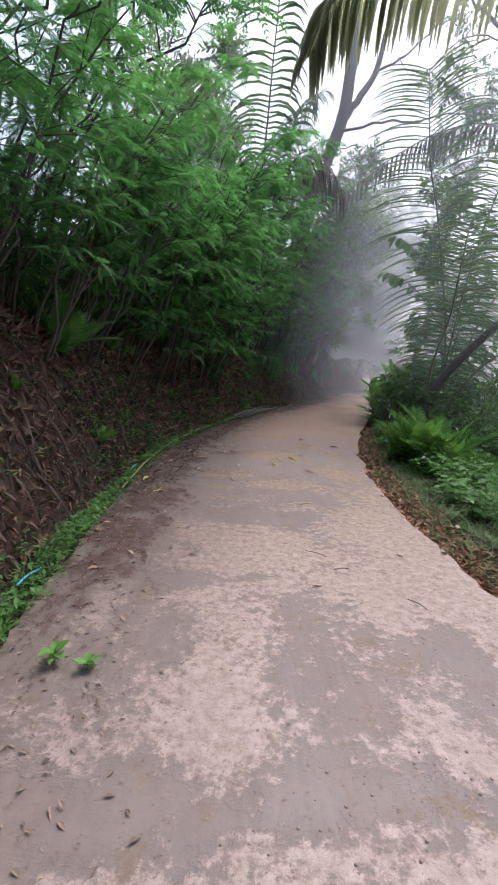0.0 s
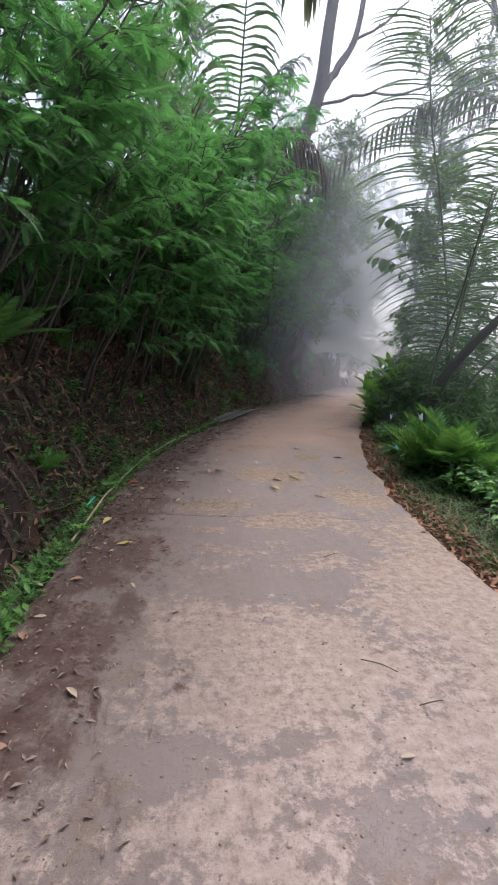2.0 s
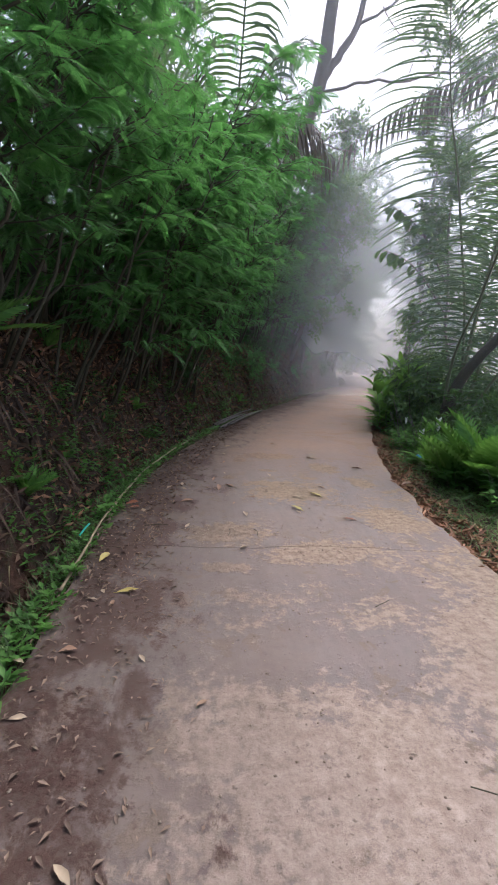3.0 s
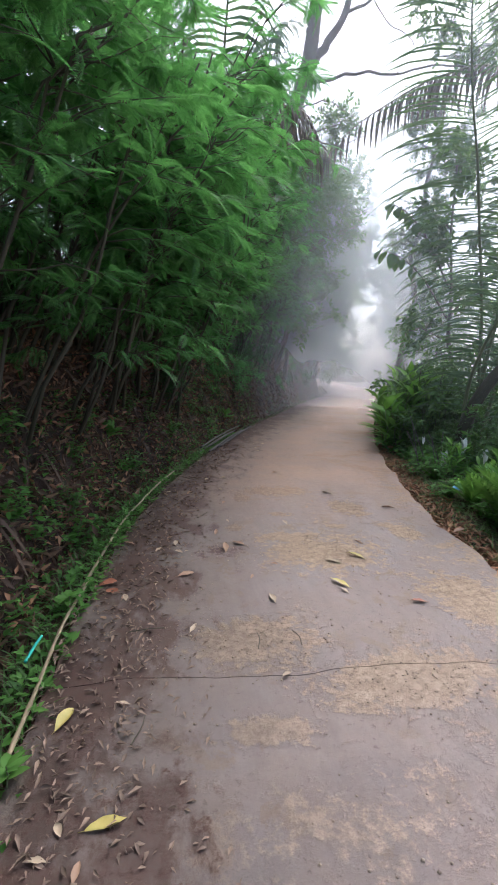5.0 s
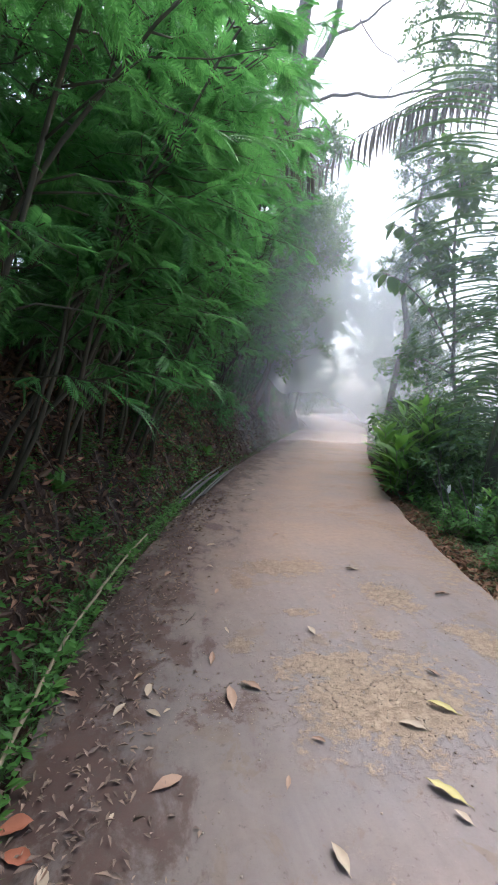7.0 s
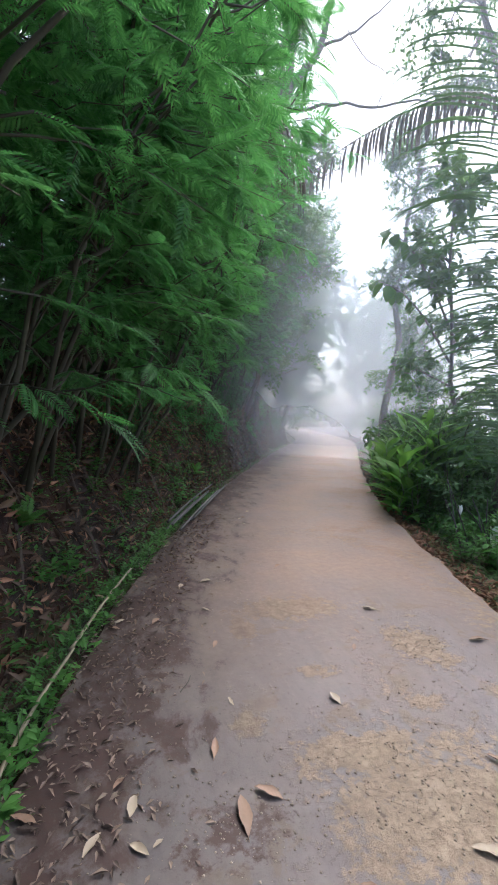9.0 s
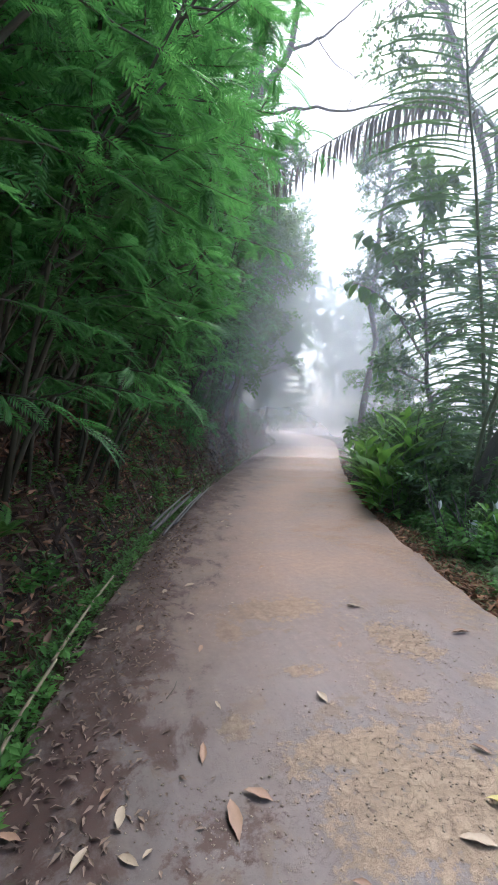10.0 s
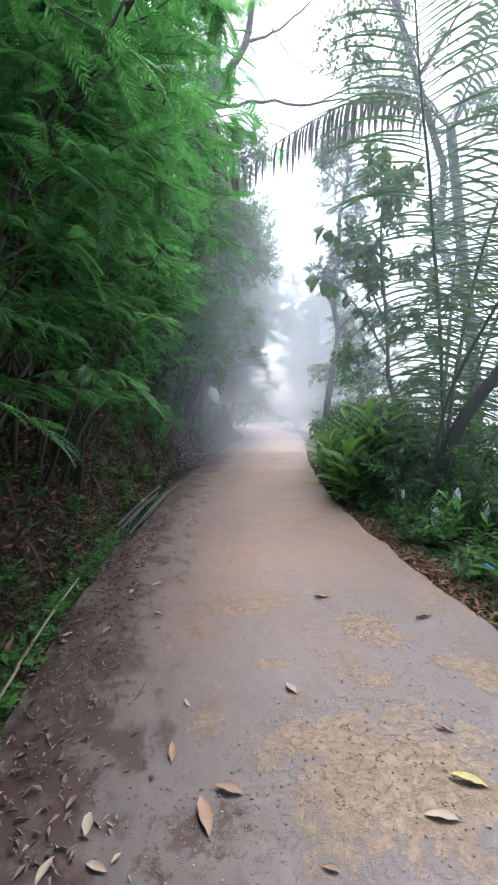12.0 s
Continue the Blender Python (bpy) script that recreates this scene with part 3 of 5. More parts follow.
def leafy_branch(rng, wood, crown, a, b, r, tpls, count, size, bow=0.1, flat=0.3, tip=0.15, start=0.2):
    """One side branch with sprays along it."""
    p = stem_line(rng, a, b, 5, 0.12, bow)
    tube(wood, p, np.linspace(r, r * 0.3, 5), 3)
    u = rng.uniform(start, 1, count)
    pos = sample(p, u)
    along = unit(p[-1] - p[0])
    d = along * rng.uniform(0.2, 0.9, (count, 1)) + rng.normal(0, 0.6, (count, 3)) * np.array([1, 1, flat]) - np.array([0, 0, tip])
    pick = rng.integers(0, len(tpls), count)
    for k, tpl in enumerate(tpls):
        s = pick == k
        if s.any():
            crown.stamp(tpl, pos[s], aim(d[s], rng.normal(0, 0.45, s.sum())), rng.uniform(*size, s.sum()))


def plant(name, label, category, group, stems, twigs, crown, mats, stem_name="stem"):
    root = tagged(new(name), label, category, group)
    for s in stems:
        part(stem_name, s, mats[0], root)
    part("twig_tangle", twigs, mats[0], root)["kind"] = "stuff"
    part("crown", crown, mats[1], root)
    return root


def feather_tree(seed, reach=1.7, tall=3.6, tpls=T_PIN):
    """A feathery shrub tree whose stems lean towards +x."""
    rng = np.random.default_rng(seed)
    stems, tw, crown = [], Geo(), Geo()
    for i in range(4):
        w = Geo()
        base = (rng.uniform(-0.25, 0.25), rng.uniform(-0.25, 0.25), -0.15)
        top = (reach * rng.uniform(0.35, 1.0), rng.uniform(-1.1, 1.1), tall * rng.uniform(0.75, 1.05))
        p = stem_line(rng, base, top, 8, 0.1, 0.35)
        tube(w, p, np.linspace(0.026, 0.008, 8), 6)
        for u in rng.uniform(0.25, 1.0, 11):
            a = sample(p, np.array([u]))[0]
            az = rng.uniform(-math.pi, math.pi)
            ln = rng.uniform(0.6, 1.25) * (1.1 - 0.4 * u)
            b = a + np.array([math.cos(az) * ln + 0.25, math.sin(az) * ln, rng.uniform(-0.15, 0.5)])
            leafy_branch(rng, tw, crown, a, b, 0.01, tpls, 13, (0.17, 0.32), 0.12, 0.25, 0.25)
        stems.append(w)
    return plant("feathery_shrub_tree", "bright green feathery shrub tree arching from the bank over the road", "tree", "feathery thicket trees", stems, tw, crown, (M_STEM, M_FEATHER))


def bamboo_clump(seed, tall=3.4, culms=9):
    rng = np.random.default_rng(seed)
    root = tagged(new("bamboo_clump"), "dense dark clump of thin bamboo stems with narrow leaves", "bamboo", "bamboo thicket")
    tw, crown = Geo(), Geo()
    for i in range(culms):
        w = Geo()
        a = np.array([rng.uniform(-0.5, 0.5), rng.uniform(-0.7, 0.7), -0.2])
        b = a + np.array([rng.uniform(-0.3, 1.0), rng.uniform(-0.7, 0.7), tall * rng.uniform(0.6, 1.0)])
        p = stem_line(rng, a, b, 8, 0.06, 0.1)
        tube(w, p, np.linspace(0.014, 0.005, 8), 5)
        for u in rng.uniform(0.12, 1.0, 9):
            s = sample(p, np.array([u]))[0]
            az = rng.uniform(-math.pi, math.pi)
            e = s + np.array([math.cos(az), math.sin(az), rng.uniform(-0.1, 0.6)]) * rng.uniform(0.3, 0.7)
            leafy_branch(rng, tw, crown, s, e, 0.004, T_BAM, 6, (0.16, 0.28), 0.05, 0.4, 0.35)
        part("culm", w, M_STEM, root)
    part("twig_tangle", tw, M_STEM, root)["kind"] = "stuff"
    part("foliage", crown, M_BAMBOO, root)
    return root


def leaf_tree(seed, name, label, tall, spread, r, tpls, mat, limbs=9, sprays=26, size=(0.4, 0.7), low=0.45, lean=(0, 0), group=""):
    """A trunk, limbs and a ragged crown."""
    rng = np.random.default_rng(seed)
    root = tagged(new(name), label, "tree", group)
    trunk, tw, crown = Geo(), Geo(), Geo()
    p = stem_line(rng, (0, 0, -0.4), (lean[0], lean[1], tall), 10, 0.05)
    tube(trunk, p, np.linspace(r, r * 0.3, 10), 8)
    part("trunk", trunk, M_BARK, root)
    for i in range(limbs):
        w = Geo()
        u = low + (1 - low) * (i + rng.uniform(0, 0.8)) / limbs
        a = sample(p, np.array([min(u, 0.99)]))[0]
        az = i * 2.4 + rng.uniform(-0.5, 0.5)
        ln = spread * rng.uniform(0.55, 1.05) * (1.15 - 0.5 * u)
        b = a + np.array([math.cos(az) * ln, math.sin(az) * ln, ln * rng.uniform(0.1, 0.6)])
        q = stem_line(rng, a, b, 7, 0.12, 0.15)
        tube(w, q, np.linspace(r * 0.35, r * 0.08, 7), 5)
        for v in rng.uniform(0.3, 1.0, 5):
            s = sample(q, np.array([v]))[0]
            e = s + rng.normal(0, 0.42, 3) * spread * 0.45 + np.array([0, 0, 0.1])
            leafy_branch(rng, tw, crown, s, e, r * 0.07, tpls, sprays, size, 0.05, 0.7, 0.1)
        part("limb", w, M_BARK, root)
    part("twig_tangle", tw, M_BARK, root)["kind"] = "stuff"
    part("crown", crown, mat, root)
    return root


def put(master, x, y, z, rz=0.0, s=1.0, tilt=0.0):
    """A copy of a master plant."""
    ob = copy_thing(master, pose(x, y, z, 0, tilt, rz))
    ob.scale = (s, s, s)
    return ob


def forget(*masters):
    for m in masters:
        for o in (*m.children_recursive, m):
            bpy.data.objects.remove(o, do_unlink=True)


rng = np.random.default_rng(21)
fm = [feather_tree(100 + i, 1.9 + 0.25 * (i % 3), 3.5 + 0.4 * (i % 3)) for i in range(4)]
fw = [feather_tree(104 + i, 2.0 + 0.2 * i, 3.6 + 0.3 * i, T_PIN_WIDE) for i in range(3)]
k = 0
# the first five trees are added out of view, to shade the near bank
for y0 in [-4.2, -2.6, -1.1, 0.3, 1.5, *np.arange(2.5, 25, 0.85)]:
    y = y0 + rng.uniform(-0.3, 0.3)
    slope = math.degrees(math.atan(float(left_edge(y + 0.5) - left_edge(y - 0.5))))
    x = float(left_edge(y)) - rng.uniform(1.15, 1.7)
    put(fm[k % 4] if 2 < y < 13 else fw[k % 3], x, y, height(x, y), -slope + rng.uniform(-30, 30), rng.uniform(0.7, 0.9) if y < 9 else rng.uniform(0.8, 1.05))
    k += 1
for y0 in np.arange(4.4, 26, 2.6):
    y = y0 + rng.uniform(-0.5, 0.5)
    x = float(left_edge(y)) - rng.uniform(2.6, 3.6)
    put(fw[k % 3], x, y, height(x, y), rng.uniform(-60, 60), rng.uniform(1.25, 1.55))
    k += 1
for x, y, s, a in [(-1.2, 14.0, 1.5, 0), (-1.2, 10.0, 0.95, 0), (-1.15, 9.3, 0.92, -20), (-0.85, 10.4, 0.92, -25), (-1.35, 8.5, 0.74, -10), (-0.5, 11.0, 0.9, -30), (-1.6, 7.4, 0.75, 0), (-1.0, 9.8, 0.75, -30),
                   (-1.9, 6.3, 0.7, 10), (-2.0, 5.2, 0.65, 10), (-2.3, 7.0, 0.72, 0), (-0.2, 11.6, 0.8, -35), (-1.9, 8.0, 0.74, 5)]:
    put(fm[k % 4], x, y, height(x, y), a + rng.uniform(-12, 12), s)
    k += 1
forget(*fm, *fw)

bm_ = [bamboo_clump(200 + i, 3.0 + 0.4 * i) for i in range(3)]
for i, y0 in enumerate(np.arange(0.6, 24, 0.8)):
    y = y0 + rng.uniform(-0.3, 0.3)
    x = float(left_edge(y)) - rng.uniform(1.3, 2.8)
    put(bm_[i % 3], x, y, height(x, y), rng.uniform(-40, 40), rng.uniform(0.6, 1.0))
for i, y in enumerate(np.arange(3.0, 17, 2.0)):
    x = float(left_edge(y)) - rng.uniform(3.0, 4.6)
    put(bm_[i % 3], x, y, height(x, y), rng.uniform(0, 360), rng.uniform(0.75, 1.0))
forget(*bm_)


# forked tree beyond the bend
def forked_tree():
    rng = np.random.default_rng(5)
    root = tagged(new("forked_tree"), "tall leaning grey tree with a forked bare trunk in mist", "tree")
    t = Geo()
    tube(t, curve_pts([(1.7, 18.1, 1.6), (2.05, 18.1, 3.6), (2.58, 18.1, 5.7), (3.14, 18.1, 7.9), (3.86, 18.1, 10.1), (4.05, 18.1, 12), (4.3, 18.1, 14.2), (4.7, 18.2, 17)], 26), np.linspace(0.3, 0.15, 26), 10)
    part("trunk", t, M_BARK, root)
    lines = [
        ([(3.86, 18.1, 10.0), (4.3, 18.1, 10.75), (4.85, 18.1, 11.6), (5.2, 18.1, 13.1), (5.6, 18.1, 15.5)], 0.15, 0.07),
        ([(3.9, 18.0, 9.75), (5.1, 17.5, 9.92), (6.2, 17, 9.83), (7.2, 16.6, 9.95), (8.3, 16, 9.76)], 0.05, 0.015),
        ([(4.9, 18.1, 11.8), (5.9, 17.9, 12.3), (6.8, 17.6, 13.2), (7.8, 17.4, 13.5)], 0.05, 0.012),
        ([(5.6, 17.8, 12.2), (6.1, 17.6, 11.4), (6.9, 17.4, 10.9), (7.3, 17.2, 10.2)], 0.02, 0.008),
        ([(3.0, 18.0, 7.6), (3.9, 17.6, 8.0), (4.8, 17.3, 7.9), (5.6, 17.2, 8.3)], 0.03, 0.008),
        ([(3.5, 18.0, 9.0), (4.4, 17.7, 9.2), (5.2, 17.5, 8.8)], 0.025, 0.008),
        ([(6.2, 17, 9.83), (6.5, 16.9, 10.5), (7.1, 16.7, 11.2)], 0.015, 0.006),
    ]
    for ctrl, r0, r1 in lines:
        g = Geo()
        p = curve_pts(ctrl, 16)
        p[1:-1] += rng.normal(0, 0.025, (14, 3))
        tube(g, p, np.linspace(r0, r1, 16), 6)
        part("limb", g, M_BARK, root)
    crown = Geo()
    w = Geo()
    for _ in range(26):
        a = np.array([rng.uniform(3.6, 6.5), rng.uniform(17, 19), rng.uniform(14.5, 17.5)])
        leafy_branch(rng, w, crown, a, a + rng.normal(0, 0.8, 3), 0.02, T_SMALL, 18, (0.4, 0.7))
    part("twig_tangle", w, M_BARK, root)["kind"] = "stuff"
    part("crown", crown, M_HAZELEAF, root)


forked_tree()

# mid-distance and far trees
tm = [leaf_tree(300, "hazy_tree", "slender green tree with haze-pale leaves fading into mist", 7.5, 2.4, 0.12, T_SMALL, M_HAZELEAF, 10, 13, (0.45, 0.8), 0.35, (0.3, 0.2), "misty trees"),
      leaf_tree(301, "hazy_tree", "slender green tree with haze-pale leaves fading into mist", 9.5, 2.8, 0.16, T_SMALL, M_HAZELEAF, 11, 11, (0.5, 0.9), 0.4, (-0.4, 0.3), "misty trees"),
      leaf_tree(302, "hazy_tree", "slender green tree with haze-pale leaves fading into mist", 5.0, 2.0, 0.09, T_SMALL, M_HAZELEAF, 10, 13, (0.4, 0.7), 0.15, (0.2, -0.2), "misty trees")]
FAR = [
    (1, -1.4, 20.0, 40, 1.15, 0), (0, -0.2, 22.5, 130, 1.15, 0), (1, 2.6, 18.4, 0, 0.8, 14), (0, 4.1, 21.0, 90, 1.0, 14), (2, 4.9, 22.4, 150, 1.3, 10), (1, 5.6, 24.4, 80, 0.95, 12), (0, 7.6, 27.5, 10, 1.0, 14), (2, 8.6, 29.2, 60, 1.4, 10),
    (1, 9.4, 33, 200, 1.1, 8), (0, 11.4, 38, 300, 1.2, 5), (2, 12.6, 41, 20, 1.5, 0), (0, 15.0, 45, 70, 1.2, 0), (1, 17.0, 48, 10, 1.2, 0),
    (2, 9.4, 18.6, 77, 0.9, 0), (0, 15.5, 29, 66, 1.1, 0), (2, 14.4, 27, 99, 1.0, 0), (1, 18.5, 36, 12, 1.2, 0), (0, 20, 42, 5, 1.3, 0),
]
for i, x, y, rz, s, tilt in FAR:
    ob = put(tm[i], x, y, height(x, y), 0, s)
    ob.matrix_basis = pose(x, y, height(x, y), 0, tilt, 0) @ pose(0, 0, 0, 0, 0, rz) @ Matrix.Scale(s, 4)
forget(*tm)


def pole_tree():
    """The slim straight trunk beside the far bend."""
    ob = leaf_tree(310, "slim_tree", "slim straight grey trunk with a thin crown above", 9.5, 1.6, 0.13, T_SMALL, M_HAZELEAF, 7, 14, (0.35, 0.6), 0.55, (0.75, 0.0))
    ob.matrix_basis = pose(7.3, 17.6, height(7.3, 17.6))


def broad_tree():
    ob = leaf_tree(311, "broadleaf_tree", "young tree with large dark drooping leaves beside the road", 6.6, 2.1, 0.07, [twig(np.random.default_rng(3), 7, blade(0.55, 4, 0.2, 0.35), 0.9, 0.4, 0.6, 0.4)], M_BROAD, 9, 6, (0.3, 0.44), 0.35, (-0.6, -0.2))
    ob.matrix_basis = pose(6.9, 14.0, height(6.9, 14.0))
    rng = np.random.default_rng(12)
    me = Geo().add(*blade(0.72, 6, 0.22, 0.3, 0.38)).mesh("large_leaf", M_BROAD)
    inv = ob.matrix_basis.inverted()
    for ctrl in ([(6.6, 13.95, 2.8), (5.8, 13.9, 3.7), (5.2, 13.85, 4.1), (4.6, 13.8, 4.25)], [(6.5, 13.95, 3.6), (5.8, 13.9, 4.6), (5.2, 13.85, 5.1), (4.75, 13.8, 5.25)]):
        g = Geo()
        line = curve_pts([inv @ Vector(q) for q in ctrl], 14)
        tube(g, line, np.linspace(0.028, 0.008, 14), 6)
        limb = part("limb", g, M_BARK, ob)
        for i, u in enumerate(np.linspace(0.35, 1.0, 9)):
            q = sample(line, np.array([min(u, 0.999)]))[0]
            leaf = part("large_leaf", me, None, limb)
            leaf.matrix_local = pose(*q, rng.uniform(-25, 25), rng.uniform(25, 70), 180 + (-1) ** i * rng.uniform(20, 80)) @ Matrix.Scale(rng.uniform(0.24, 0.36), 4)


def overhang_tree():
    """The tall tree on the slope whose sparse twigs hang into the sky."""
    ob = leaf_tree(312, "tall_tree", "tall tree with sparse hanging leafy twigs against white sky", 16.0, 3.0, 0.2, T_OV, M_HAZELEAF, 7, 5, (0.35, 0.6), 0.72, (-5.6, -0.4))
    ob.matrix_basis = pose(13.2, 15.8, height(13.2, 15.8))
    rng = np.random.default_rng(18)
    inv = ob.matrix_basis.inverted()
    sprays = [twig(rng, 9, blade(0.5, 3, 0.2, 0.3), 0.9, 0.24, 0.36, 0.4) for _ in range(2)]
    for ctrl in ([(8.9, 15.5, 10.6), (7.6, 15.1, 11.3), (6.5, 14.8, 11.0), (5.8, 14.6, 10.3), (5.5, 14.6, 9.9)], [(7.4, 15.05, 11.25), (6.8, 14.7, 10.8), (6.4, 14.6, 10.0), (6.3, 14.6, 9.4)], [(8.4, 15.4, 10.9), (7.9, 15.0, 10.3), (7.4, 14.8, 9.7), (7.1, 14.8, 9.0)]):
        wood, tw, leaves = Geo(), Geo(), Geo()
        line = curve_pts([inv @ Vector(q) for q in ctrl], 14)
        tube(wood, line, np.linspace(0.03, 0.008, 14), 6)
        limb = part("limb", wood, M_BARK, ob)
        for u in np.linspace(0.5, 0.98, 9):
            a = sample(line, np.array([u]))[0]
            leafy_branch(rng, tw, leaves, a, a + rng.normal(0, 0.3, 3) - np.array([0, 0, 0.15]), 0.006, sprays, 5, (0.28, 0.42), 0.0, 0.6, 0.4)
        part("twig_tangle", tw, M_BARK, limb)["kind"] = "stuff"
        part("foliage", leaves, M_BROAD, limb)


def thicket_tree():
    """The pale straight trunk that stands in the thicket."""
    ob = leaf_tree(313, "thicket_tree", "pale straight tree trunk rising out of the dark thicket", 11.0, 2.2, 0.13, T_PIN, M_FEATHER, 7, 12, (0.3, 0.5), 0.72, (0.15, 0.3))
    ob.matrix_basis = pose(-2.15, 8.6, height(-2.15, 8.6))


pole_tree()
thicket_tree()
broad_tree()
overhang_tree()


# ---- palms ----
def frond(root, ctrl, r, leaflets, length, mat, rng, angle=58, gravity=0.9, width=0.035, start=0.18, rise=0.15, seg=5, ragged=0.12, each=False):
    """One palm frond: a midrib with rows of narrow leaflets that bend under their weight."""
    p = curve_pts(ctrl, 24)
    g = Geo()
    tube(g, p, np.linspace(r, r * 0.2, 24), 6)
    rib = part("frond", g, M_RACHIS, root)
    lg = Geo()
    us = np.linspace(start, 0.99, leaflets)
    pos = sample(p, us)
    tan = unit(sample(np.gradient(p, axis=0), us))
    side = np.cross(tan, (0, 0, 1.0))
    side = unit(np.where(np.linalg.norm(side, axis=1, keepdims=True) < 0.15, np.array([[0.0, 1.0, 0.0]]) - 0 * side, side))
    if np.linalg.norm(np.cross(unit(p[-1] - p[0]), (0, 0, 1.0))) < 0.45:
        flat = np.cross(unit(p[-1] - p[0]), np.array([-0.5, -0.86, 0.0]))
        side = unit(flat)[None] * np.ones((leaflets, 1))
    up = unit(np.cross(side, tan))
    for s in (1, -1):
        for i in range(leaflets):
            if rng.uniform() < ragged * 0.5:
                continue
            u = us[i]
            ln = length * (0.55 + 0.45 * math.sin(math.pi * min(1, (u - start) / (1 - start) * 0.75 + 0.22))) * rng.uniform(0.85, 1.1)
            a = math.radians(angle * (1 - 0.3 * u) + rng.normal(0, 4))
            d = tan[i] * math.cos(a) + side[i] * s * math.sin(a) + up[i] * rise + rng.normal(0, 0.04, 3)
            c = [pos[i]]
            dirs = []
            for k in range(seg):
                d = unit(d + np.array([0, 0, -gravity / seg * (0.5 + k * 0.35)]))
                dirs.append(d)
                c.append(c[-1] + d * ln / seg)
            c = np.array(c)
            wv = unit(np.cross(dirs[0], up[i]) + rng.normal(0, 0.15, 3))
            w = width * np.array([0.45, 0.9, 1.0, 0.85, 0.55, 0.06])[:seg + 1] / 2
            v = np.concatenate([c + wv * w[:, None], c - wv * w[:, None]])
            m = seg + 1
            q = [(j, j + m, j + m + 1, j + 1) for j in range(seg)]
            if each:
                part("leaflet", Geo().add(v, None, q), mat, rib)
            else:
                lg.add(v, None, q)
    if not each:
        part("foliage", lg, mat, rib)
    return rib


def roadside_palm():
    rng = np.random.default_rng(41)
    root = tagged(new("roadside_palm"), "large arching palm clump with long fine leaflets beside the road", "palm")
    t = Geo()
    tube(t, curve_pts([(5.05, 10.9, -0.9), (4.95, 10.75, 0.4), (5.2, 10.6, 1.3), (5.75, 10.4, 2.1), (6.4, 10.2, 2.9)], 12), np.linspace(0.13, 0.08, 12), 8)
    part("trunk", t, M_STEM, root)
    for ctrl, n, ln in [
        ([(5.1, 11.0, -0.4), (4.92, 10.65, 1.42), (4.87, 9.95, 2.62), (4.45, 8.95, 3.3), (4.0, 7.9, 3.95)], 47, 1.15),
        ([(5.75, 11.3, -0.6), (5.63, 11.3, 1.02), (5.4, 11.2, 2.67), (5.03, 11.0, 3.88), (4.68, 10.8, 4.95), (4.3, 10.6, 5.87), (4.08, 10.5, 6.9), (3.95, 10.4, 7.6)], 76, 1.9),
        ([(5.4, 11.0, -0.4), (5.9, 10.9, 2.2), (6.6, 10.6, 3.8), (7.6, 10.2, 4.6)], 44, 1.3),
        ([(5.4, 11.2, -0.4), (6.0, 11.6, 2.8), (6.6, 12.0, 4.8), (7.3, 12.4, 6.0)], 46, 1.3),
        ([(5.2, 10.8, -0.4), (5.6, 10.2, 1.3), (6.1, 9.4, 2.1), (6.6, 8.6, 2.2)], 40, 1.0),
        ([(5.3, 11.1, -0.4), (5.45, 10.9, 2.2), (5.5, 10.5, 4.0), (5.5, 9.9, 5.2), (5.4, 9.2, 5.8)], 46, 1.3),
    ]:
        frond(root, ctrl, 0.04, n, ln, M_PALM, rng, 86, 0.8, 0.03, rise=0.25, each=n in (47, 76))


def overhead_palm():
    rng = np.random.default_rng(43)
    root = tagged(new("coconut_palm"), "coconut palm with grey-green fronds hanging over the road", "palm")
    t = Geo()
    tube(t, curve_pts([(6.4, 3.4, -3.2), (6.3, 3.7, 1), (6.0, 4.3, 4), (5.6, 4.8, 6.4)], 16), np.linspace(0.2, 0.13, 16), 10)
    part("trunk", t, M_BARK, root)
    for ctrl in [
        ([(5.6, 4.8, 6.4), (4.4, 5.2, 6.35), (2.87, 5.8, 6.25), (2.09, 6.2, 6.35), (1.55, 6.6, 6.3), (1.16, 7.0, 6.15), (0.98, 7.25, 5.7)]),
        ([(5.6, 4.8, 6.4), (5.0, 3.4, 7.2), (4.4, 2.0, 7.0), (4.0, 1.0, 6.3)]),
        ([(5.6, 4.8, 6.4), (6.8, 4.6, 7.3), (8.0, 4.4, 7.0), (8.8, 4.2, 6.2)]),
        ([(5.6, 4.8, 6.4), (6.3, 3.4, 7.3), (6.9, 2.2, 7.0), (7.3, 1.3, 6.2)]),
    ]:
        frond(root, ctrl, 0.05, 84, 1.05, M_COCO, rng, 65, 3.2, 0.075, 0.12, 0.05)


